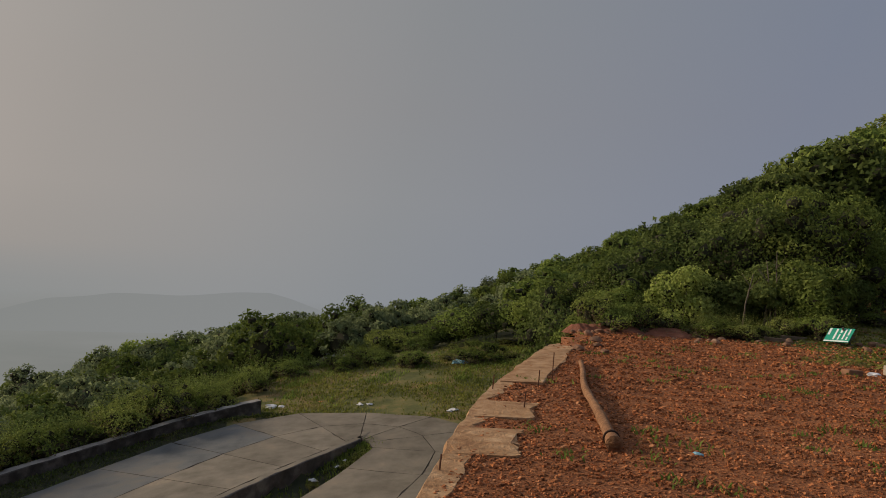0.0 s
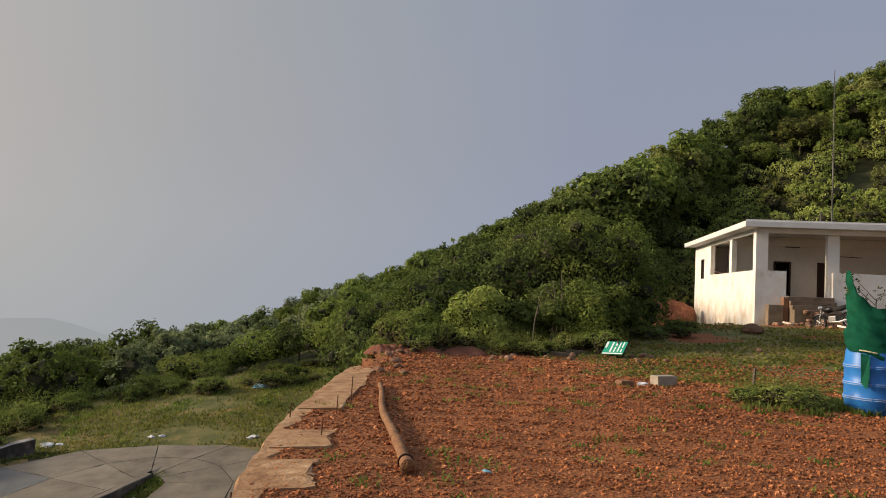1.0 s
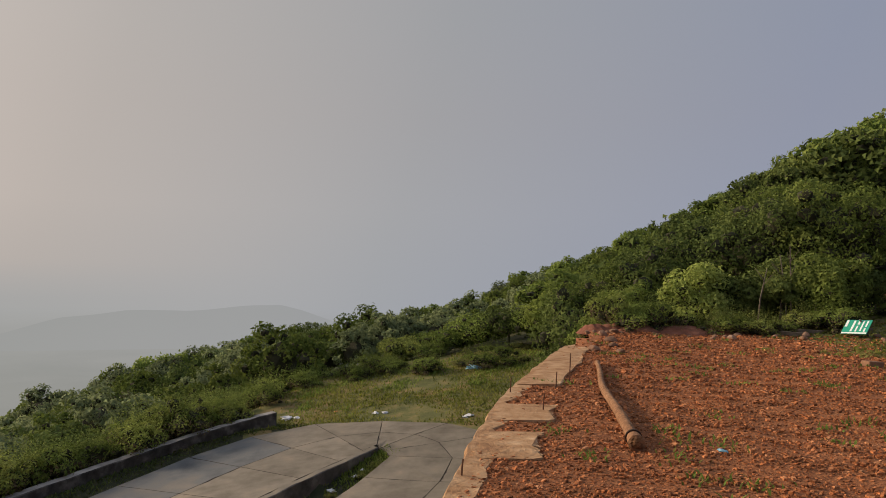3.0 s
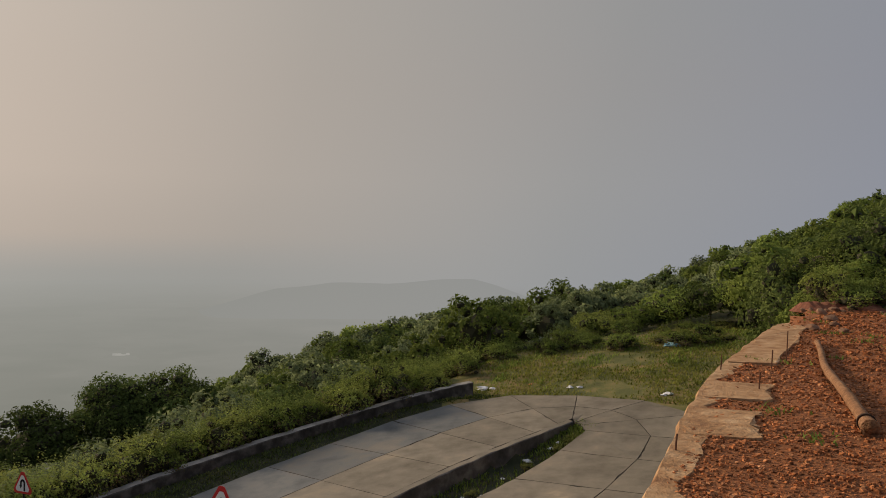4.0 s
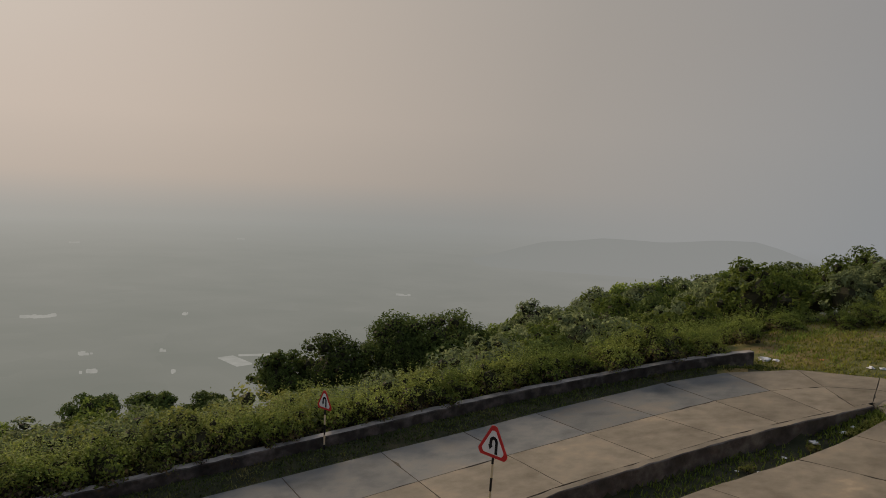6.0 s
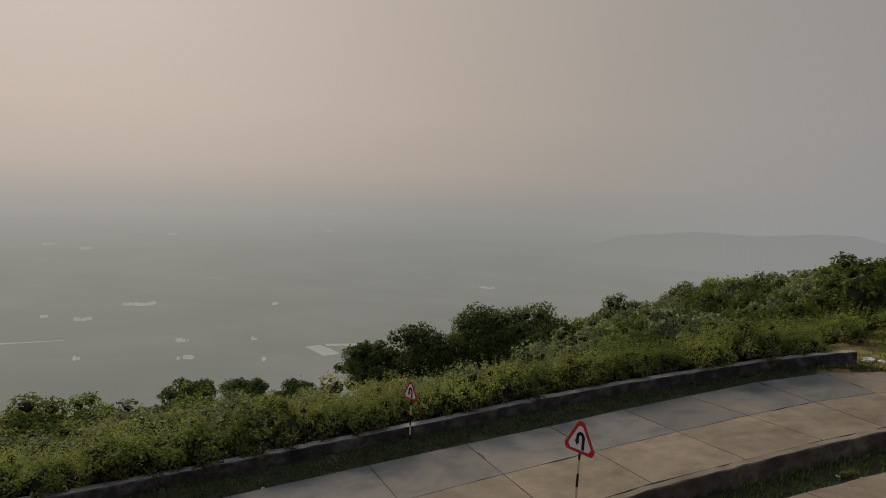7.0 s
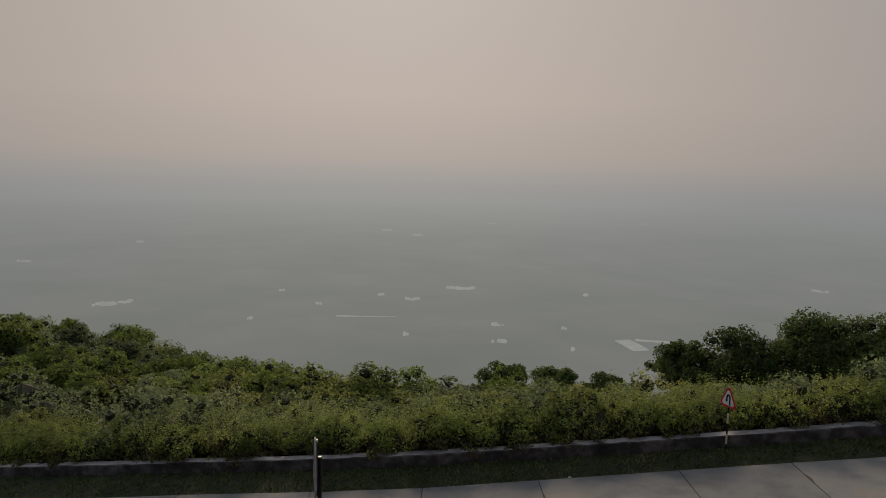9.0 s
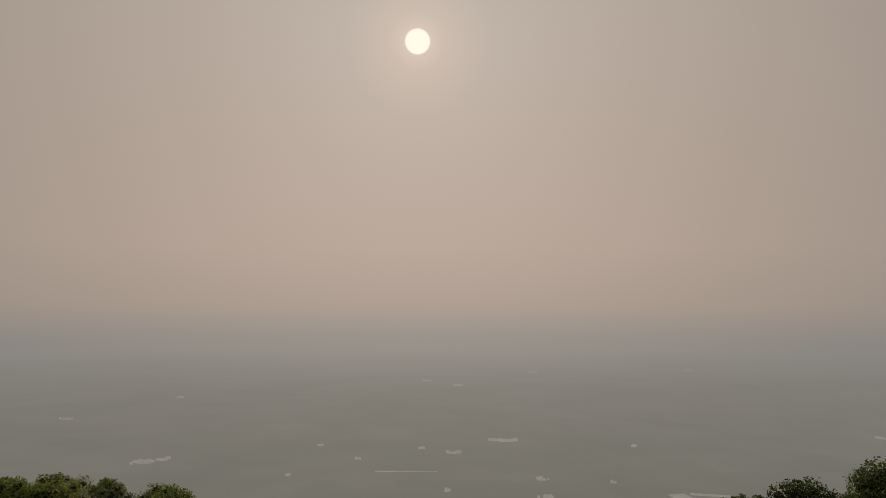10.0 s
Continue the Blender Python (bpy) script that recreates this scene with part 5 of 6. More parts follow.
def build_house():
    house = thing("house", pose(22.2, 29.9, 0, 0, 0, -22.9), "single-storey whitewashed house with flat slab roof and open veranda", "house")
    G, FL, SILL, TOP, ROOF = 0.1, 2.03, 3.14, 4.82, 5.02
    L, W, T = 15.4, 11.0, 0.24
    part("side_wall", wall_with_holes("v", 0, T, 0, L, G, ROOF, [(0.5, 4.85, SILL, TOP), (5.41, 10.35, SILL, TOP), (12.3, 13.4, 2.95, 4.15)]), WHITEWASH, house, "sunlit whitewashed side wall with rusty stains")
    stain_low(WHITEWASH)
    part("front_wall", wall_with_holes("u", 0.003, T, T, W, G, ROOF, [(0.52, 1.32, SILL, TOP), (1.32, 3.28, FL, TOP), (3.28, 7.6, SILL, TOP), (8.1, W - 0.5, SILL, TOP)]), WHITEWASH, house, "shaded whitewashed veranda front")
    part("back_wall", wall_with_holes("u", L - T, T, T, W, G, ROOF, []), WHITEWASH, house)
    part("end_wall", wall_with_holes("v", W, T, 0, L, G, ROOF, []), WHITEWASH, house)
    part("veranda_wall", wall_with_holes("u", 5.12, 0.2, T + 0.004, W - 0.004, FL, ROOF, [(2.1, 2.94, FL + 0.01, 3.82), (4.2, 5.05, FL + 0.01, 3.82), (8.0, 9.3, 2.9, 4.1)]), CREAM, house, "cream plaster wall behind the veranda")
    part("floor_slab", box(T + 0.004, T + 0.008, FL - 0.15, W - 0.004, L - T - 0.006, FL), STEPSTONE, house)
    part("column", box(3.12, 0.26, FL, 3.62, 0.62, ROOF - 0.01, 0.01), WHITEWASH, house, "square veranda column")
    part("column", box(7.62, 0.26, FL, 8.08, 0.62, ROOF - 0.01, 0.01), WHITEWASH, house, "square veranda column")
    part("beam", box(T + 0.01, 4.88, TOP - 0.25, W - 0.01, 5.1, ROOF - 0.008), CREAM, house)
    roof = part("roof", box(-0.62, -0.62, ROOF + 0.004, W + 0.6, L + 0.6, ROOF + 0.27, 0.02), ROOFSLAB, house, "flat concrete roof slab with white edge")
    part("roof_upstand", wall_with_holes("u", -0.55, 0.1, -0.55, W + 0.5, ROOF + 0.274, ROOF + 0.34, []), ROOFSLAB, roof)
    for u, v, h in ((3.0, 1.0, 0.75), (0.4, 11.5, 0.5)):
        part("roof_rod", tube([(u, v, ROOF + 0.2), (u + 0.02, v, ROOF + 0.2 + h)], [0.035, 0.03], 6), KERB, roof, "short upright rod")
    for u0, u1, op in ((2.1, 2.94, True), (4.2, 5.05, False)):
        door = part("door", box(u0 + 0.06, 5.14, FL + 0.02, u1 - 0.06, 5.18, 3.76) if not op else box(u0 + 0.10, 5.2, FL + 0.02, u0 + 0.15, 5.95, 3.76), DOORWOOD, house, "dark brown panelled door")
        bm = box(u0, 5.1, FL + 0.011, u0 + 0.06, 5.2, 3.815)
        box(u1 - 0.06, 5.1, FL + 0.011, u1, 5.2, 3.815, bm=bm)
        box(u0 + 0.06, 5.1, 3.755, u1 - 0.06, 5.2, 3.815, bm=bm)
        part("door_frame", bm, DOORWOOD, door)
        for zz in (2.3, 2.9):
            if not op:
                part("door_panel", box(u0 + 0.16, 5.125, zz, u1 - 0.16, 5.139, zz + 0.45, 0.005), DOORWOOD, door)
    # A dark sheet in the window stands in for the unlit room.
    win = part("window", box(0.10, 12.36, 2.99, 0.13, 13.34, 4.11), DEPTH_SHADE, house, "narrow dark barred window")
    bm = box(0.02, 12.3, 2.95, 0.2, 12.36, 4.15)
    box(0.02, 13.34, 2.95, 0.2, 13.4, 4.15, bm=bm)
    box(0.02, 12.36, 4.11, 0.2, 13.34, 4.15, bm=bm)
    box(0.02, 12.36, 2.95, 0.2, 13.34, 2.99, bm=bm)
    part("window_frame", bm, DOORWOOD, win)
    for k in range(5):
        part("bar", tube([(0.07, 12.5 + k * 0.17, 2.99), (0.07, 12.5 + k * 0.17, 4.11)], [0.012, 0.012], 6), DOORWOOD, win)
    part("partition", box(1.86, 5.33, FL, 1.98, L - T - 0.01, ROOF - 0.012), WHITEWASH, house, "white inner wall behind the side opening")
    for k in range(4):
        z1 = FL - 0.005 - k * 0.19
        part("step", box(1.34, -0.02 - 0.3 * (k + 1), G, 3.25, 0.0 - 0.3 * k if k else 0.001, z1, 0.012), STEPSTONE, house, "worn bare concrete step")
    pier = part("brick_pier", box(1.12, -0.42, G, 1.30, -0.02, 1.98), STEPSTONE, house, "unfinished brick pier beside the steps")
    for k in range(13):
        part("brick", box(1.105, -0.45 + 0.01 * (k % 2), 0.75 + k * 0.095, 1.315, -0.43 + 0.42, 0.75 + k * 0.095 + 0.08, 0.006), BRICKRED, pier)
    part("plinth_block", box(0.45, -0.55, G, 1.08, -0.01, 1.62, 0.02), STEPSTONE, house, "rough concrete plinth beside the steps")
    part("ceiling_lamp", tube([(2.6, 4.9, 4.55), (3.3, 4.9, 4.55)], [0.03, 0.03], 8), KERB, house, "wall strip lamp, unlit")
    part("wire", tube([(4.9, 5.08, 4.18), (6.3, 5.08, 4.14)], [0.018, 0.018], 5), DOORWOOD, house, "sagging dark cable on the wall")
    part("jar", tube([(0.12, 8.9, SILL), (0.12, 8.9, SILL + 0.08), (0.12, 8.9, SILL + 0.17)], [0.16, 0.2, 0.14], 10), DOORWOOD, house, "small dark pot on the sill")


build_house()


def loose_mesh(name, bm, mat, m, label, category, group="", smooth=False):
    me = bpy.data.meshes.new(name)
    if smooth:
        for f in bm.faces:
            f.smooth = True
    bm.to_mesh(me)
    bm.free()
    me.materials.append(mat)
    ob = new(name, me)
    ob.matrix_basis = m
    return tagged(ob, label, category, group)


def house_yard():
    rng = np.random.default_rng(61)
    for k in range(20):
        u, v, s = rng.uniform(1.2, 4.3), -rng.uniform(1.25, 2.0), rng.uniform(0.08, 0.17)
        p = HOUSE @ Vector((u, v, 0))
        up = max(0.0, (2.05 + v) * 0.95) * rng.uniform(0.5, 1.0)
        loose_mesh("rubble_stone", rock(rng, s), STONE, pose(p.x, p.y, float(rough_z(p.x, p.y)) + s * 0.3 + up, 0, 0, rng.uniform(0, 360)), "rubble stone heaped against the steps", "stone", "rubble before the steps")
    for k in range(44):
        u, v, s = rng.uniform(0.2, 4.2), -rng.uniform(1.9, 3.2) if k % 3 else -rng.uniform(0.7, 1.7), rng.uniform(0.06, 0.16)
        if 1.2 < u < 3.4 and v > -2.0:
            v -= 1.4
        p = HOUSE @ Vector((u, v, 0))
        loose_mesh("rubble_stone", rock(rng, s), STONE, pose(p.x, p.y, float(rough_z(p.x, p.y)) + s * 0.3, 0, 0, rng.uniform(0, 360)), "broken rubble stone heaped before the steps", "stone", "rubble before the steps")
    for u, v, w in ((0.9, -2.2, 0.5), (2.7, -3.3, 0.6)):
        p = HOUSE @ Vector((u, v, 0))
        loose_mesh("broken_slab", box(-w / 2, -0.2, -0.03, w / 2, 0.2, 0.05, 0.012), WHITEWASH, pose(p.x, p.y, float(rough_z(p.x, p.y)) + 0.06, 8, 6, 20), "pale broken slab piece in the yard", "slab", "slab pieces")
    for k in range(9):
        p = HOUSE @ Vector((-0.5 - rng.uniform(0, 0.5), rng.uniform(2, 14), 0))
        s = rng.uniform(0.08, 0.2)
        loose_mesh("footing_stone", rock(rng, s, flat=0.5), STONE, pose(p.x, p.y, float(rough_z(p.x, p.y)) + s * 0.2, 0, 0, rng.uniform(0, 360)), "pale stone at the foot of the house wall", "stone", "stones at the house wall")


house_yard()


def motorcycle():
    black, chrome, rubber, metalgrey, white = plain("black_enamel", (0.012, 0.012, 0.014), 0.3), plain("dull_chrome", (0.5, 0.5, 0.5), 0.3, 1.0), plain("tyre_rubber", (0.02, 0.02, 0.02), 0.85), plain("engine_grey", (0.16, 0.16, 0.16), 0.45, 0.7), plain("white_plate", (0.7, 0.7, 0.68), 0.5)
    p = HOUSE @ Vector((2.45, -2.9, 0))
    bike = thing("motorcycle", pose(p.x, p.y, float(ground_z(p.x, p.y)) - 0.01, 0, 9, 103), "parked black motorcycle with plain white plate before the steps", "motorcycle")

    def ring(x, r, t, mat, name, parent, sides=24):
        bm = bmesh.new()
        rows = []
        for i in range(sides):
            a = i * math.tau / sides
            rows.append([bm.verts.new((x + math.cos(a) * (r + t * math.cos(b)), t * math.sin(b) * 0.9, 0.3 + math.sin(a) * (r + t * math.cos(b)))) for b in (k * math.tau / 8 for k in range(8))])
        for i in range(sides):
            for k in range(8):
                bm.faces.new((rows[i][k], rows[(i + 1) % sides][k], rows[(i + 1) % sides][(k + 1) % 8], rows[i][(k + 1) % 8]))
        return part(name, bm, mat, parent, smooth=True)

    for x in (-0.63, 0.66):
        wheel = ring(x, 0.255, 0.05, rubber, "wheel", bike)
        ring(x, 0.21, 0.015, chrome, "rim", wheel)
        bm = bmesh.new()
        for k in range(9):
            a = k * math.tau / 9
            tube([(x, 0, 0.3), (x + math.cos(a) * 0.21, 0, 0.3 + math.sin(a) * 0.21)], [0.006, 0.006], 4, bm)
        part("spokes", bm, chrome, wheel)
        part("mudguard", tube([(x + math.cos(a) * 0.34, 0, 0.3 + math.sin(a) * 0.34) for a in np.linspace(0.5, 2.7, 8)], [0.05] * 8, 6), black, bike)
    part("engine", box(-0.16, -0.13, 0.24, 0.2, 0.13, 0.52, 0.04), metalgrey, bike)
    part("frame", tube([(0.5, 0, 0.85), (0.2, 0, 0.62), (-0.15, 0, 0.6), (-0.62, 0, 0.34)], [0.03, 0.03, 0.03, 0.02], 8), black, bike)
    for y in (-0.08, 0.08):
        part("fork", tube([(0.66, y, 0.3), (0.46, y, 0.92)], [0.022, 0.022], 7), chrome, bike)
    bm = bmesh.new()
    bmesh.ops.create_icosphere(bm, subdivisions=3, radius=1, matrix=Matrix.Translation((0.2, 0, 0.8)) @ Matrix.Diagonal((0.29, 0.14, 0.13, 1)))
    part("fuel_tank", bm, black, bike, "glossy black fuel tank", True)
    part("seat", tube([(0.0, 0, 0.8), (-0.3, 0, 0.79), (-0.7, 0, 0.86)], [0.09, 0.11, 0.08], 10), rubber, bike, "long black seat", True)
    part("handlebar", tube([(0.36, -0.36, 1.05), (0.44, -0.12, 1.0), (0.44, 0.12, 1.0), (0.36, 0.36, 1.05)], [0.016] * 4, 7), black, bike)
    part("headlamp", tube([(0.48, 0, 0.9), (0.56, 0, 0.9), (0.62, 0, 0.89)], [0.05, 0.1, 0.095], 12), chrome, bike, "round headlamp")
    part("exhaust", tube([(0.1, 0.15, 0.28), (-0.3, 0.17, 0.26), (-0.85, 0.18, 0.34)], [0.025, 0.04, 0.045], 9), chrome, bike, "chrome exhaust pipe")
    part("number_plate", box(-0.94, -0.1, 0.6, -0.92, 0.1, 0.74), white, bike, "blank white plate")
    part("tail_lamp", box(-0.93, -0.06, 0.76, -0.87, 0.06, 0.82, 0.01), plain("red_lens", (0.4, 0.02, 0.02), 0.3), bike)
    part("stand", tube([(-0.05, 0.12, 0.28), (-0.1, 0.3, 0.02)], [0.012, 0.012], 6), black, bike)


motorcycle()


# ---- things on the red earth ----
def log():
    wood = material("weathered_orange_log", [(0.0, (0.12, 0.055, 0.027)), (0.5, (0.27, 0.135, 0.065)), (1.0, (0.38, 0.22, 0.12))], scale=16, bump=1.0, bump_scale=40, coarse=0.35, coarse_scale=2.5)
    dark = plain("hollow_end", (0.04, 0.022, 0.014), 0.95)
    ob = thing("log", Matrix(), "long weathered hollow log lying on the red earth", "log")
    rng = np.random.default_rng(71)
    pts, rad = [], []
    for k in range(22):
        f = k / 21
        x = 1.66 + 0.25 * f + 0.48 * f ** 1.4
        y = 7.25 + 5.7 * f
        r = 0.058 - 0.02 * f + rng.normal(0, 0.003)
        pts.append((x + 0.02 * math.sin(f * 9), y, 0.07 - 0.02 * f + 0.012 * math.sin(f * 6)))
        rad.append(r * (1.12 if k % 6 == 3 else 1.0))
    bm = bmesh.new()
    tube(pts, rad, 14, bm, cap=False)
    # rim and bore at the near end
    d = (Vector(pts[0]) - Vector(pts[1])).normalized()
    tube([Vector(pts[0]) + d * 0.25, Vector(pts[0])], [0.078, rad[0] * 1.08], 14, bm, cap=False)
    end = Vector(pts[0]) + d * 0.25
    tube([end, end + d * 0.004, end + d * 0.004, end - d * 0.18], [0.078, 0.075, 0.054, 0.049], 14, bm, cap=False)
    part("stem", bm, wood, ob, smooth=True)
    # Dark disc closes the bore; its colour stands in for shade inside.
    bm = bmesh.new()
    tube([end - d * 0.15, end - d * 0.16], [0.052, 0.052], 14, bm)
    part("bore", bm, dark, ob, "dark disc painted as the hollow's shade")
    part("collar", tube([Vector(pts[0]) + d * 0.02, Vector(pts[0]) + d * 0.05], [0.08, 0.08], 14), dark, ob, "dark ring round the log")


log()
rng = np.random.default_rng(66)
for k in range(12):
    x, y = polar(rng.uniform(-25, -8.6), rng.uniform(22.4, 23.6))
    h = rng.uniform(1.0, 2.3)
    tip = rng.normal(0, 0.12, 2) * h
    bm = tube([(0, 0, -0.15), (tip[0] * 0.3, tip[1] * 0.3, h * 0.5), (tip[0], tip[1], h)], [0.028, 0.02, 0.009], 6)
    for q in range(3):
        z0, a = h * rng.uniform(0.45, 0.8), rng.uniform(0, math.tau)
        tube([(tip[0] * z0 / h, tip[1] * z0 / h, z0), (tip[0] * z0 / h + math.cos(a) * 0.3, tip[1] * z0 / h + math.sin(a) * 0.3, z0 + 0.35)], [0.011, 0.005], 5, bm)
    loose_mesh("bare_stem", bm, BARK, pose(x, y, float(rough_z(x, y))), "thin bare grey stem standing before the thicket", "stem", "bare stems by the thicket", True)
RUST = plain("rusty_steel", (0.13, 0.06, 0.035), 0.8, 0.3)
for x, y, h in ((1.62, 10.9, 0.42), (1.35, 10.3, 0.24), (0.72, 9.95, 0.2), (1.0, 8.75, 0.2), (0.05, 6.0, 0.14)):
    loose_mesh("steel_rod", tube([(0, 0, -0.1), (0.01, 0, h * 0.6), (0.015, 0.01, h)], [0.009, 0.008, 0.008], 6), RUST, pose(x, y, 0.0), "rusty reinforcing rod standing in the wall top", "rod", "rods in the wall top")


def name_board():
    ob = thing("notice_board", pose(9.6, 18.7, float(rough_z(9.6, 18.7)), 0, 0, -58), "green and white notice board leaning on the ground", "sign")
    green, white = plain("sign_green", (0.02, 0.30, 0.20), 0.5, spread=0.1), plain("sign_white", (0.75, 0.78, 0.76), 0.5, spread=0.06)
    lean = Matrix.Translation((0, 0, 0.1)) @ Matrix.Rotation(radians(-48), 4, "X") @ Matrix.Rotation(radians(-5), 4, "Y") @ Matrix.Scale(0.96, 4)

    def at(name, bm, mat, parent, label=""):
        bmesh.ops.transform(bm, matrix=lean, verts=bm.verts)
        return part(name, bm, mat, parent, label)

    panel = at("panel", box(-0.32, 0, 0, 0.32, 0.02, 0.5, 0.004), green, ob, "green sheet panel")
    at("white_field", box(-0.30, -0.004, 0.25, -0.24, -0.001, 0.48), white, panel)
    at("white_field", box(-0.31, -0.004, 0.005, 0.31, -0.001, 0.05), white, panel)
    for k, (x0, x1, z0, z1) in enumerate(((-0.12, -0.07, 0.08, 0.47), (0.0, 0.04, 0.08, 0.28), (0.0, 0.05, 0.33, 0.47), (0.11, 0.15, 0.1, 0.47), (0.21, 0.25, 0.08, 0.2), (0.21, 0.25, 0.25, 0.47))):
        at("text_bar", box(x0, -0.004, z0, x1, -0.001, z1), white, panel)
    part("prop", tube([(0.1, 0.5, 0.0), (0.0, 0.28, 0.44)], [0.03, 0.025], 6), BARK, ob, "short wooden prop")


name_board()
PALE_BLOCK = plain("cement_block", (0.36, 0.31, 0.25), 0.9, bump=0.4)
loose_mesh("cement_block", box(-0.24, -0.12, 0, 0.24, 0.12, 0.2, 0.012), PALE_BLOCK, pose(8.35, 13.95, float(rough_z(8.35, 13.95)), 0, 0, 10), "grey cement block lying on the red earth", "block")
loose_mesh("broken_brick", box(-0.17, -0.09, 0, 0.17, 0.09, 0.1, 0.02), BRICKRED, pose(7.3, 13.6, float(rough_z(7.3, 13.6)), 0, 4, 20), "broken red brick half buried in earth", "brick")
loose_mesh("wooden_stake", box(-0.025, -0.025, -0.1, 0.025, 0.025, 0.36, 0.005), BARK, pose(10.4, 13.9, float(rough_z(10.4, 13.9)), 3, 2, 15), "short wooden stake in the earth", "stake")
for x, y, w, a in ((9.0, 19.6, 0.9, 20), (8.4, 19.2, 0.6, -10), (10.4, 19.6, 0.5, 40), (6.0, 19.6, 0.5, 5), (7.0, 19.9, 0.6, -20)):
    loose_mesh("timber_offcut", box(-w / 2, -0.06, 0, w / 2, 0.06, 0.1, 0.008), STEPSTONE, pose(x, y, float(rough_z(x, y)), 0, 3, a), "pale timber offcut on the ground", "timber", "offcuts by the notice board")
rng = np.random.default_rng(77)


def crumpled(size, rng):
    bm = bmesh.new()
    g = bmesh.ops.create_icosphere(bm, subdivisions=2, radius=size)
    for v in g["verts"]:
        v.co *= rng.uniform(0.55, 1.25)
        v.co.z = max(v.co.z * 0.45, -size * 0.1)
    return bm


WHITE_BAG, BLUE_BAG = plain("white_plastic", (0.62, 0.63, 0.66), 0.5), plain("blue_plastic", (0.16, 0.33, 0.42), 0.5)
for x, y, s, mat, what in ((-7.4, 34.9, 0.30, WHITE_BAG, "white"), (-6.9, 34.9, 0.16, WHITE_BAG, "white"), (-3.3, 34.2, 0.16, WHITE_BAG, "white"), (-2.9, 34.2, 0.14, WHITE_BAG, "white"), (0.8, 32.3, 0.2, WHITE_BAG, "white"),
                           (0.6, 32.2, 0.14, WHITE_BAG, "white"), (-4.0, 26.4, 0.17, WHITE_BAG, "white"), (-3.3, 27.3, 0.13, WHITE_BAG, "white"), (-3.1, 27.7, 0.1, WHITE_BAG, "white"), (-4.6, 24.9, 0.08, WHITE_BAG, "white"), (-5.6, 23.4, 0.07, WHITE_BAG, "white"), (1.18, 41.5, 0.5, BLUE_BAG, "pale blue"), (-5.0, 23.5, 0.07, WHITE_BAG, "white"),
                           (2.4, 7.0, 0.05, BLUE_BAG, "pale blue"), (7.75, 13.7, 0.13, WHITE_BAG, "white"), (-19.9, 14.2, 0.07, WHITE_BAG, "white"), (-5.2, 35.3, 0.12, plain("orange_wrapper", (0.5, 0.2, 0.06)), "orange")):
    z = float(rough_z(x, y)) if x > 1.5 or y > 30 else float(road_z(x, y) - 0.5 * inner_drop(x, y)) - 0.08
    loose_mesh("litter", crumpled(s, rng), mat, pose(x, y, z + s * 0.1), f"crumpled {what} plastic litter on the ground", "litter", "scattered litter")


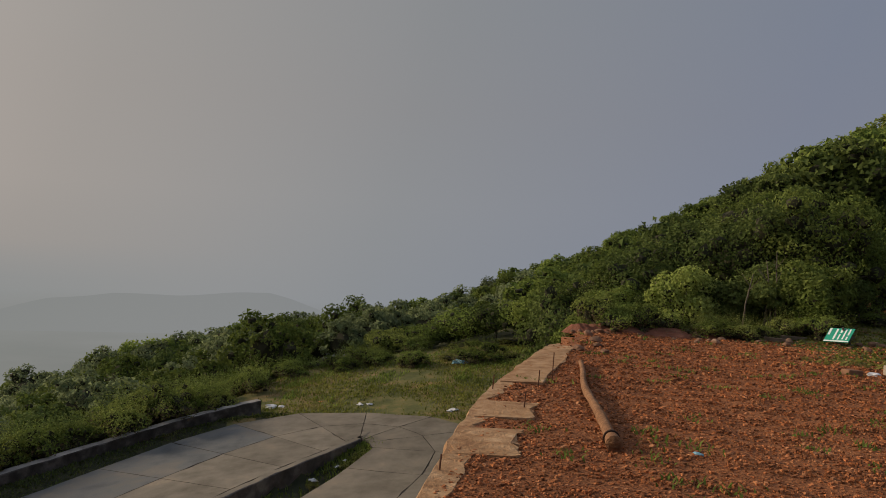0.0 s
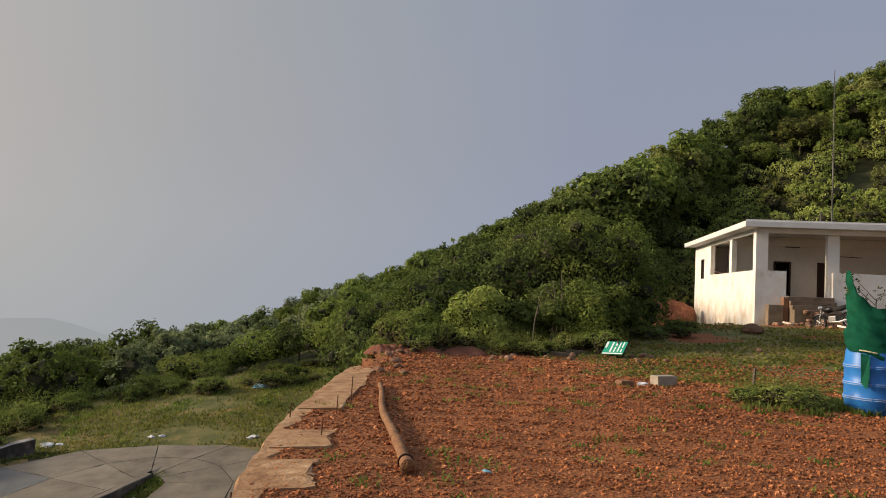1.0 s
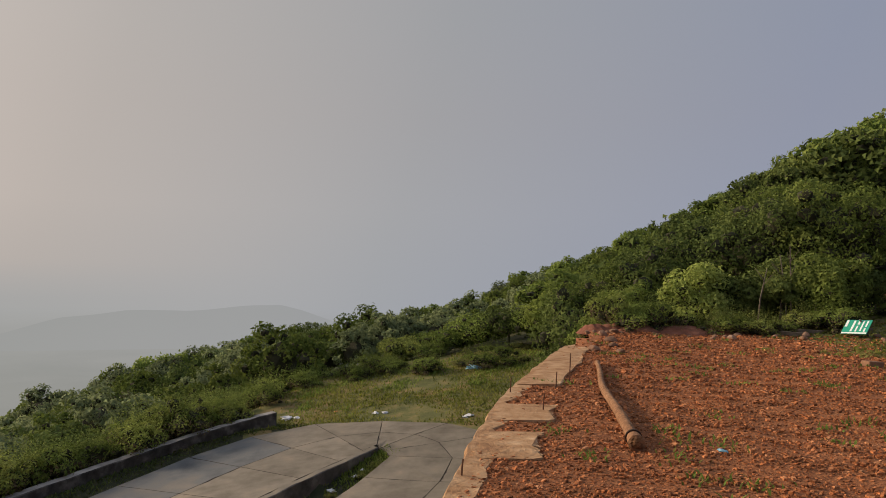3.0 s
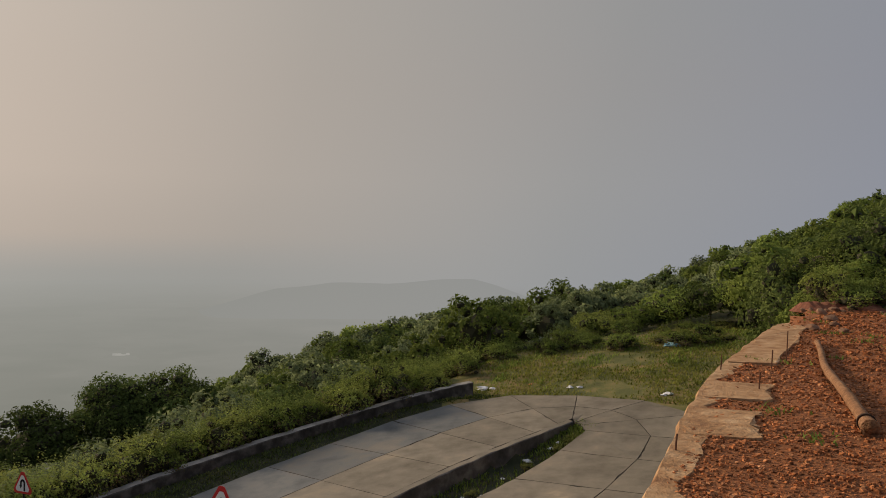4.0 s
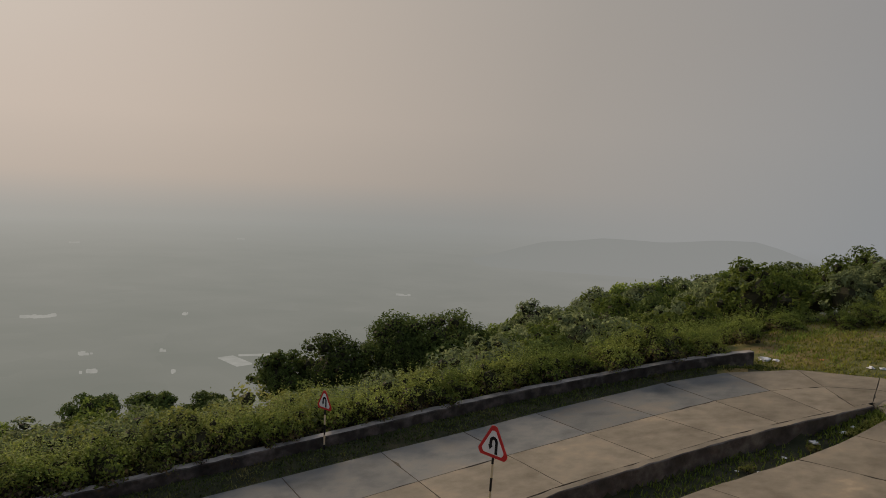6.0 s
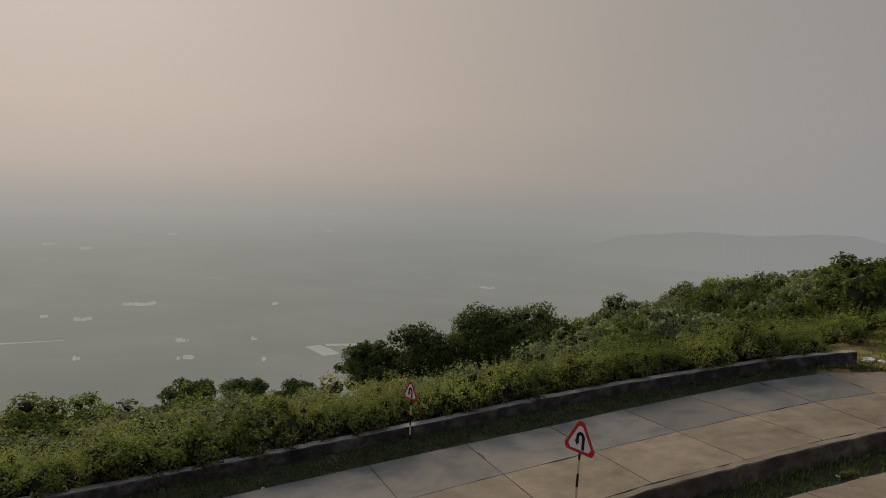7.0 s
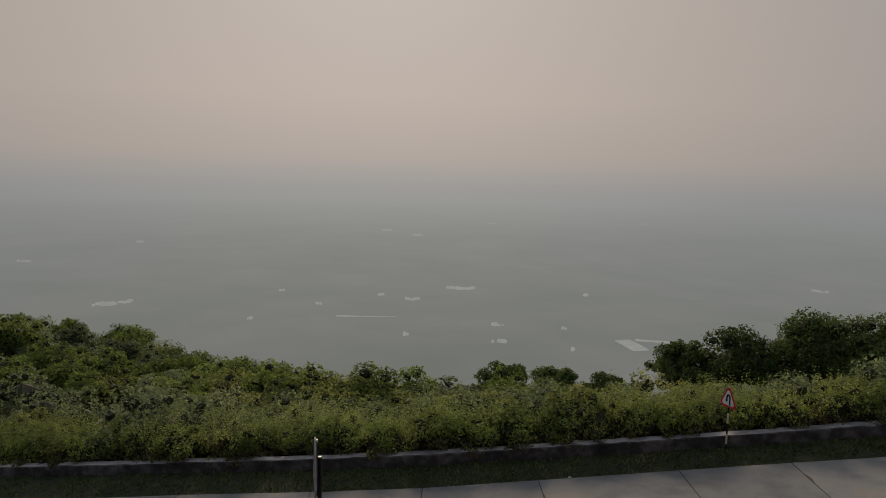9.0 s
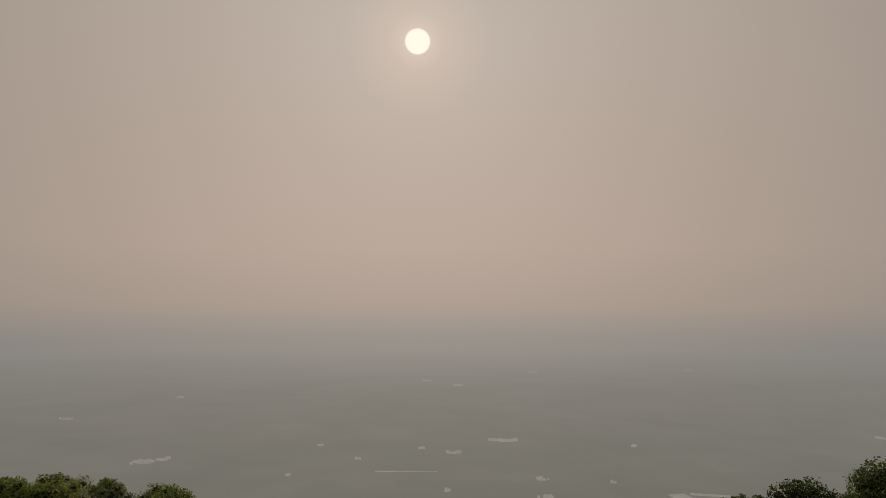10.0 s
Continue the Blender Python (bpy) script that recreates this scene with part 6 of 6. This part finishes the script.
def tree_guard():
    blue = material("blue_drum_plastic", [(0.0, (0.02, 0.13, 0.45)), (1.0, (0.04, 0.24, 0.66))], scale=2, bump=0.05, rough=0.4)
    band = plain("drum_stripe", (0.35, 0.42, 0.6), 0.5)
    net = material("green_shade_net", [(0.0, (0.006, 0.12, 0.066)), (0.6, (0.014, 0.22, 0.125)), (1.0, (0.03, 0.3, 0.17))], scale=3, bump=0.5, bump_scale=60, rough=0.8, translucent=0.3)
    dark = DEPTH_SHADE
    cx, cy = 10.37, 10.75
    z0 = float(ground_z(cx, cy)) - 0.03
    drum = thing("plastic_drum", pose(cx, cy, z0) @ Matrix.Diagonal((0.88, 0.88, 1.0, 1.0)), "large blue plastic drum with cut triangular vents as a tree guard", "drum")
    prof = [(0.42, 0.0), (0.47, 0.04), (0.485, 0.2), (0.505, 0.23), (0.505, 0.27), (0.49, 0.30), (0.49, 0.44), (0.51, 0.47), (0.51, 0.51), (0.49, 0.54), (0.49, 0.72), (0.51, 0.75), (0.51, 0.79), (0.485, 0.83), (0.47, 1.0), (0.43, 1.12), (0.40, 1.2)]
    bm = bmesh.new()
    n = 40
    rows = [[bm.verts.new((math.cos(k * math.tau / n) * r, math.sin(k * math.tau / n) * r, z)) for k in range(n)] for r, z in prof]
    for a, b in zip(rows, rows[1:]):
        for k in range(n):
            bm.faces.new((a[k], a[(k + 1) % n], b[(k + 1) % n], b[k]))
    part("body", bm, blue, drum, smooth=True)
    for z in (0.24, 0.27, 0.48, 0.51, 0.76, 0.79):
        part("stripe", tube([(math.cos(a) * 0.505, math.sin(a) * 0.505, z) for a in np.linspace(0, math.tau, 41)], [0.007] * 41, 5), band, drum)
    # Vents are dark patches on the drum, painted for the holes' shade.
    for a in (-2.55, -1.0):
        bm = bmesh.new()
        c, t = Vector((math.cos(a) * 0.515, math.sin(a) * 0.515, 0.52)), Vector((-math.sin(a), math.cos(a), 0))
        f = bm.faces.new([bm.verts.new(c - t * 0.09), bm.verts.new(c + t * 0.07), bm.verts.new(c + t * 0.02 + Vector((0, 0, 0.18)))])
        ex = bmesh.ops.extrude_face_region(bm, geom=[f])
        bmesh.ops.translate(bm, verts=[v for v in ex["geom"] if isinstance(v, bmesh.types.BMVert)], vec=c.normalized() * 0.012 - Vector((0, 0, c.normalized().z * 0.012)))
        part("vent", bm, dark, drum, "dark triangular patch painted as a cut vent's shade")
    # draped net: wide at the rim of the drum, rising to a point on one side and to the stick on the other
    bm = bmesh.new()
    rows, m = [], 56
    rng = np.random.default_rng(81)
    for j in range(30):
        f = j / 29
        ring = []
        for k in range(m):
            a = k * math.tau / m
            across = math.cos(a - 2.45)
            topz = float(np.interp(across, [-1, -0.85, -0.6, -0.2, 0.2, 0.6, 0.85, 1], [1.98, 1.86, 1.76, 1.73, 1.79, 1.96, 2.18, 2.38]))
            low = 0.98 - 0.04 * math.sin(a * 3) - 0.10 * math.cos(a + 1.2)
            z = low + (topz - low) * f
            r = 0.47 * (1 - f) + 0.385 * f + 0.03 * math.sin(a * 6 + f * 7) * f + 0.02 * math.sin(f * 17 + a * 2) * (1 - f)
            r += 0.014 * math.sin(f * 26 + 2.2 * a + 2 * math.sin(a * 2)) + 0.008 * math.sin(f * 41 - 3 * a)
            if across > 0.6:
                r += 0.05 * f
            ring.append(bm.verts.new((math.cos(a) * r, math.sin(a) * r, z)))
        rows.append(ring)
    for a, b in zip(rows, rows[1:]):
        for k in range(m):
            bm.faces.new((a[k], a[(k + 1) % m], b[(k + 1) % m], b[k]))
    bmesh.ops.solidify(bm, geom=bm.faces[:], thickness=0.006)
    cover = thing("shade_net", pose(cx, cy, z0) @ Matrix.Diagonal((0.9, 0.9, 1.0, 1.0)), "dark green shade net tied round the drum", "net")
    part("net_cloth", bm, net, cover, smooth=True)
    bm = bmesh.new()
    tube([(math.cos(a) * 0.53, math.sin(a) * 0.53, 1.03 + 0.02 * math.sin(a * 4)) for a in np.linspace(-2.75, -2.2, 10)], [0.012] * 10, 5, bm)
    part("tie_rope", bm, plain("pale_rope", (0.5, 0.48, 0.3)), cover, "pale tie rope")
    a = -2.55
    bm = bmesh.new()
    vs = [bm.verts.new((math.cos(a + da) * rr, math.sin(a + da) * rr, z)) for da, rr, z in ((-0.16, 0.53, 1.0), (0.12, 0.53, 0.98), (0.14, 0.545, 0.6), (0.05, 0.55, 0.42), (-0.12, 0.545, 0.52))]
    bm.faces.new(vs)
    bmesh.ops.solidify(bm, geom=bm.faces[:], thickness=0.006)
    part("loose_flap", bm, net, cover, "loose hanging flap of net")
    # young tree inside
    rng = np.random.default_rng(82)
    sap = thing("sapling", pose(cx, cy, z0), "thin sapling with sparse leaves inside the net", "sapling")
    bm = bmesh.new()
    tips = []
    tube([(0, 0, 0.0), (0.02, 0, 1.2), (0.05, 0.0, 1.9)], [0.015, 0.012, 0.007], 6, bm)
    for k in range(9):
        h = rng.uniform(1.4, 1.9)
        a = rng.uniform(0, math.tau)
        tip = Vector((0.04 + math.cos(a) * 0.36, math.sin(a) * 0.36, h + rng.uniform(0.15, 0.4)))
        tube([(0.03, 0, h), tip], [0.006, 0.003], 4, bm)
        tips.append(tip[:])
    part("stem", bm, BARK, sap)
    v, f = leaf_cloud(rng, np.array(tips), np.full(len(tips), 0.17), 26, 0.03)
    mesh_object("leaves", v, f, LEAF_DARK, sap)
    for name, x, y, pts, r in (("wooden_stick", 10.85, 10.55, [(0.13, -0.05, -0.1), (-0.02, 0.03, 1.4), (-0.22, 0.1, 2.72)], 0.045), ("wooden_stick", 11.55, 11.1, [(0.05, 0, -0.1), (0.0, 0, 1.3), (-0.06, 0.02, 2.55)], 0.03)):
        loose_mesh(name, tube(pts, [r, r * 0.9, r * 0.8], 8), BARK, pose(x, y, z0), "crooked bare wooden stick stuck in the earth", "stick", "sticks by the drum", True)
    bm = bmesh.new()
    grid = [[bm.verts.new((0.04 + 0.75 * i / 8, 0.05 * math.sin(i * 1.1 + j * 0.6), 2.0 - 1.25 * j / 8 - 0.35 * (i / 8) * (1 - j / 8))) for i in range(9)] for j in range(9)]
    for j in range(8):
        for i in range(8):
            bm.faces.new((grid[j][i], grid[j + 1][i], grid[j + 1][i + 1], grid[j][i + 1]))
    bmesh.ops.solidify(bm, geom=bm.faces[:], thickness=0.008)
    loose_mesh("hanging_sack", bm, plain("beige_sackcloth", (0.48, 0.37, 0.24), 0.9, bump=0.4), pose(11.5, 11.1, z0, 0, 0, -20), "beige sackcloth hanging from a stick", "cloth", smooth=True)


tree_guard()


# ---- road signs ----
def road_sign(x, y, top, side, base, lean, post_len, arrow, label, banded=True):
    red, white, black, cream = plain("sign_red", (0.52, 0.03, 0.03), 0.45, spread=0.1), plain("sign_face_white", (0.74, 0.74, 0.74), 0.5, spread=0.05), plain("sign_black", (0.012, 0.012, 0.014), 0.5), plain("post_cream", (0.55, 0.48, 0.33), 0.6)
    sign = thing("road_sign", pose(x, y, base, 0, lean, -7 if banded else -15), label, "road sign", "hairpin road signs")
    H = top - base
    h = side * 0.866
    hz = H - h

    def tri(scale, y0, y1, mat, name, parent, rnd=0.05):
        c = Vector((0, 0, hz + h / 3))
        bm = bmesh.new()
        pts = []
        for k in range(3):
            a = math.pi / 2 + k * math.tau / 3
            for da in (-0.18, -0.06, 0.06, 0.18):
                rr = side / math.sqrt(3) * scale * (1 - rnd * (1 + abs(da) * 6) * 0.6)
                pts.append(c + Vector((math.cos(a + da) * rr, 0, math.sin(a + da) * rr)))
        lo, hi = [bm.verts.new(p + Vector((0, y0, 0))) for p in pts], [bm.verts.new(p + Vector((0, y1, 0))) for p in pts]
        bm.faces.new(lo)
        bm.faces.new(hi[::-1])
        for k in range(len(pts)):
            bm.faces.new((lo[k], hi[k], hi[(k + 1) % len(pts)], lo[(k + 1) % len(pts)]))
        bmesh.ops.recalc_face_normals(bm, faces=bm.faces)
        return part(name, bm, mat, parent)

    plate = tri(1.08, -0.006 if banded else -0.03, 0.006, red if banded else LIT_PALE, "plate", sign)
    if banded:
        tri(0.80, -0.010, -0.0065, white, "white_face", plate)
    tri(1.02, 0.007, 0.010 if banded else 0.04, KERB if banded else black, "plate_back", plate)
    if arrow:
        s = side * 1.42
        mid = Vector((0.0, -0.014, hz + h * 0.345))
        pts = [Vector((0.09, 0, -0.17)), Vector((0.09, 0, 0.06))] + [Vector((0.015 + 0.075 * math.cos(a), 0, 0.06 + 0.09 * math.sin(a))) for a in np.linspace(0.3, math.pi, 7)] + [Vector((-0.062, 0, -0.02))]
        bm = bmesh.new()
        wd = 0.034 * s
        for p, q in zip(pts, pts[1:]):
            p, q = p * s + mid, q * s + mid
            d = (q - p).normalized()
            nrm = Vector((-d.z, 0, d.x)) * wd
            ext = d * wd * 0.5
            quad = [p - nrm - ext, p + nrm - ext, q + nrm + ext, q - nrm + ext]
            lo = [bm.verts.new(v + Vector((0, -0.002, 0))) for v in quad]
            hi = [bm.verts.new(v + Vector((0, 0.002, 0))) for v in quad]
            bm.faces.new(lo)
            for k in range(4):
                bm.faces.new((lo[k], lo[(k + 1) % 4], hi[(k + 1) % 4], hi[k]))
        e = pts[-1] * s + mid
        head = [bm.verts.new(e + Vector((a * s, -0.003, b * s))) for a, b in ((-0.065, 0.015), (0.065, 0.0), (-0.015, -0.10))]
        bm.faces.new(head)
        bmesh.ops.recalc_face_normals(bm, faces=bm.faces)
        part("hairpin_arrow", bm, black, plate, "black hairpin arrow")
    n = max(4, int(round(hz / 0.3)))
    for k in range(n):
        z0, z1 = -0.15 + (hz + 0.15 + 0.1) * k / n, -0.15 + (hz + 0.25) * (k + 1) / n
        part("post_band", tube([(0, 0.03 if banded else 0.09, z0), (0, 0.03 if banded else 0.09, z1)], [0.03, 0.03] if banded else [0.045, 0.045], 10), black if (n - k) % 2 or not banded else cream, sign, "black post band" if (n - k) % 2 or not banded else "cream post band")
    back = 0.03 if banded else 0.09
    part("post_cap", tube([(0, back, hz + 0.1), (0, back, hz + h * 0.6)], [0.022 if banded else 0.045] * 2, 8), black, sign)


road_sign(-9.5, 15.5, -4.18, 0.80, float(road_z(-9.5, 15.5)) - 0.52, 2.2, 2.2, True, "red-bordered triangular hairpin sign on a banded leaning post")
road_sign(-18.35, 19.25, -5.83, 0.68, float(ground_z(-18.35, 19.25)), -0.5, 1.5, True, "small triangular hairpin sign on a banded post by the parapet")
road_sign(-15.95, 4.6, -4.63, 1.15, float(ground_z(-15.95, 4.6)), -1.0, 1.3, False, "white triangular plate with black back on a tall dark post", False)


# ---- pole, bank and lower road ----
loose_mesh("tall_pole", tube([(0, 0, -0.3), (0.02, 0, 7), (0, 0, 12.2)], [0.045, 0.035, 0.02], 8), KERB, pose(32.9, 37.6, 3.3), "thin tall pole standing behind the house", "pole")


def red_bank():
    rng = np.random.default_rng(91)
    bm = bmesh.new()
    n, m = 26, 9
    rows = []
    for i in range(n):
        az = -28.0 - 4.8 * i / (n - 1)
        row = []
        for j in range(m):
            d = 43.5 + 4.5 * i / (n - 1) + 2.0 * j / (m - 1)
            x, y = -math.sin(radians(az)) * d, math.cos(radians(az)) * d
            z = float(ground_z(x, y)) - 0.2 + 2.7 * (j / (m - 1)) * math.sin(math.pi * (i + 0.5) / n) ** 0.25 + 0.4 * noise.noise((x * 0.8, y * 0.8, j * 0.4)) + 0.16 * noise.noise((x * 2.6, y * 2.6, j * 1.7))
            row.append(bm.verts.new((x, y, z)))
        rows.append(row)
    for i in range(n - 1):
        for j in range(m - 1):
            bm.faces.new((rows[i][j], rows[i][j + 1], rows[i + 1][j + 1], rows[i + 1][j]))
    bmesh.ops.recalc_face_normals(bm, faces=bm.faces)
    ob = part("earth_bank", bm, BANK, None, smooth=True)
    tagged(ob, "cut bank of bare red earth beside the house", "bank", kind="structure")


red_bank()


def lower_road():
    pts = [(-70, -14, -15.5), (-64.5, -7, -14.6), (-60.5, -3.6, -15.0), (-58.5, -1.4, -16.0), (-57.5, 0.6, -17.0)]
    verts, faces = [], []
    for k, (x, y, z) in enumerate(pts):
        a, b = Vector(pts[max(k - 1, 0)]), Vector(pts[min(k + 1, len(pts) - 1)])
        d = (b - a).normalized()
        nn = Vector((-d.y, d.x, 0)).normalized()
        for o, dz in ((-2.6, 0.0), (1.2, 0.0), (1.35, 0.5), (1.7, 0.5), (1.75, -0.6), (-2.7, -1.2)):
            p = Vector((x, y, z)) - nn * o
            verts.append((p.x, p.y, p.z + dz))
    for k in range(len(pts) - 1):
        for q in range(6):
            faces.append((k * 6 + q, k * 6 + (q + 1) % 6, (k + 1) * 6 + (q + 1) % 6, (k + 1) * 6 + q))
    tagged(mesh_object("lower_road", verts, faces, [CONCRETE]), "stretch of concrete road lower down the slope", "road", kind="structure")


lower_road()
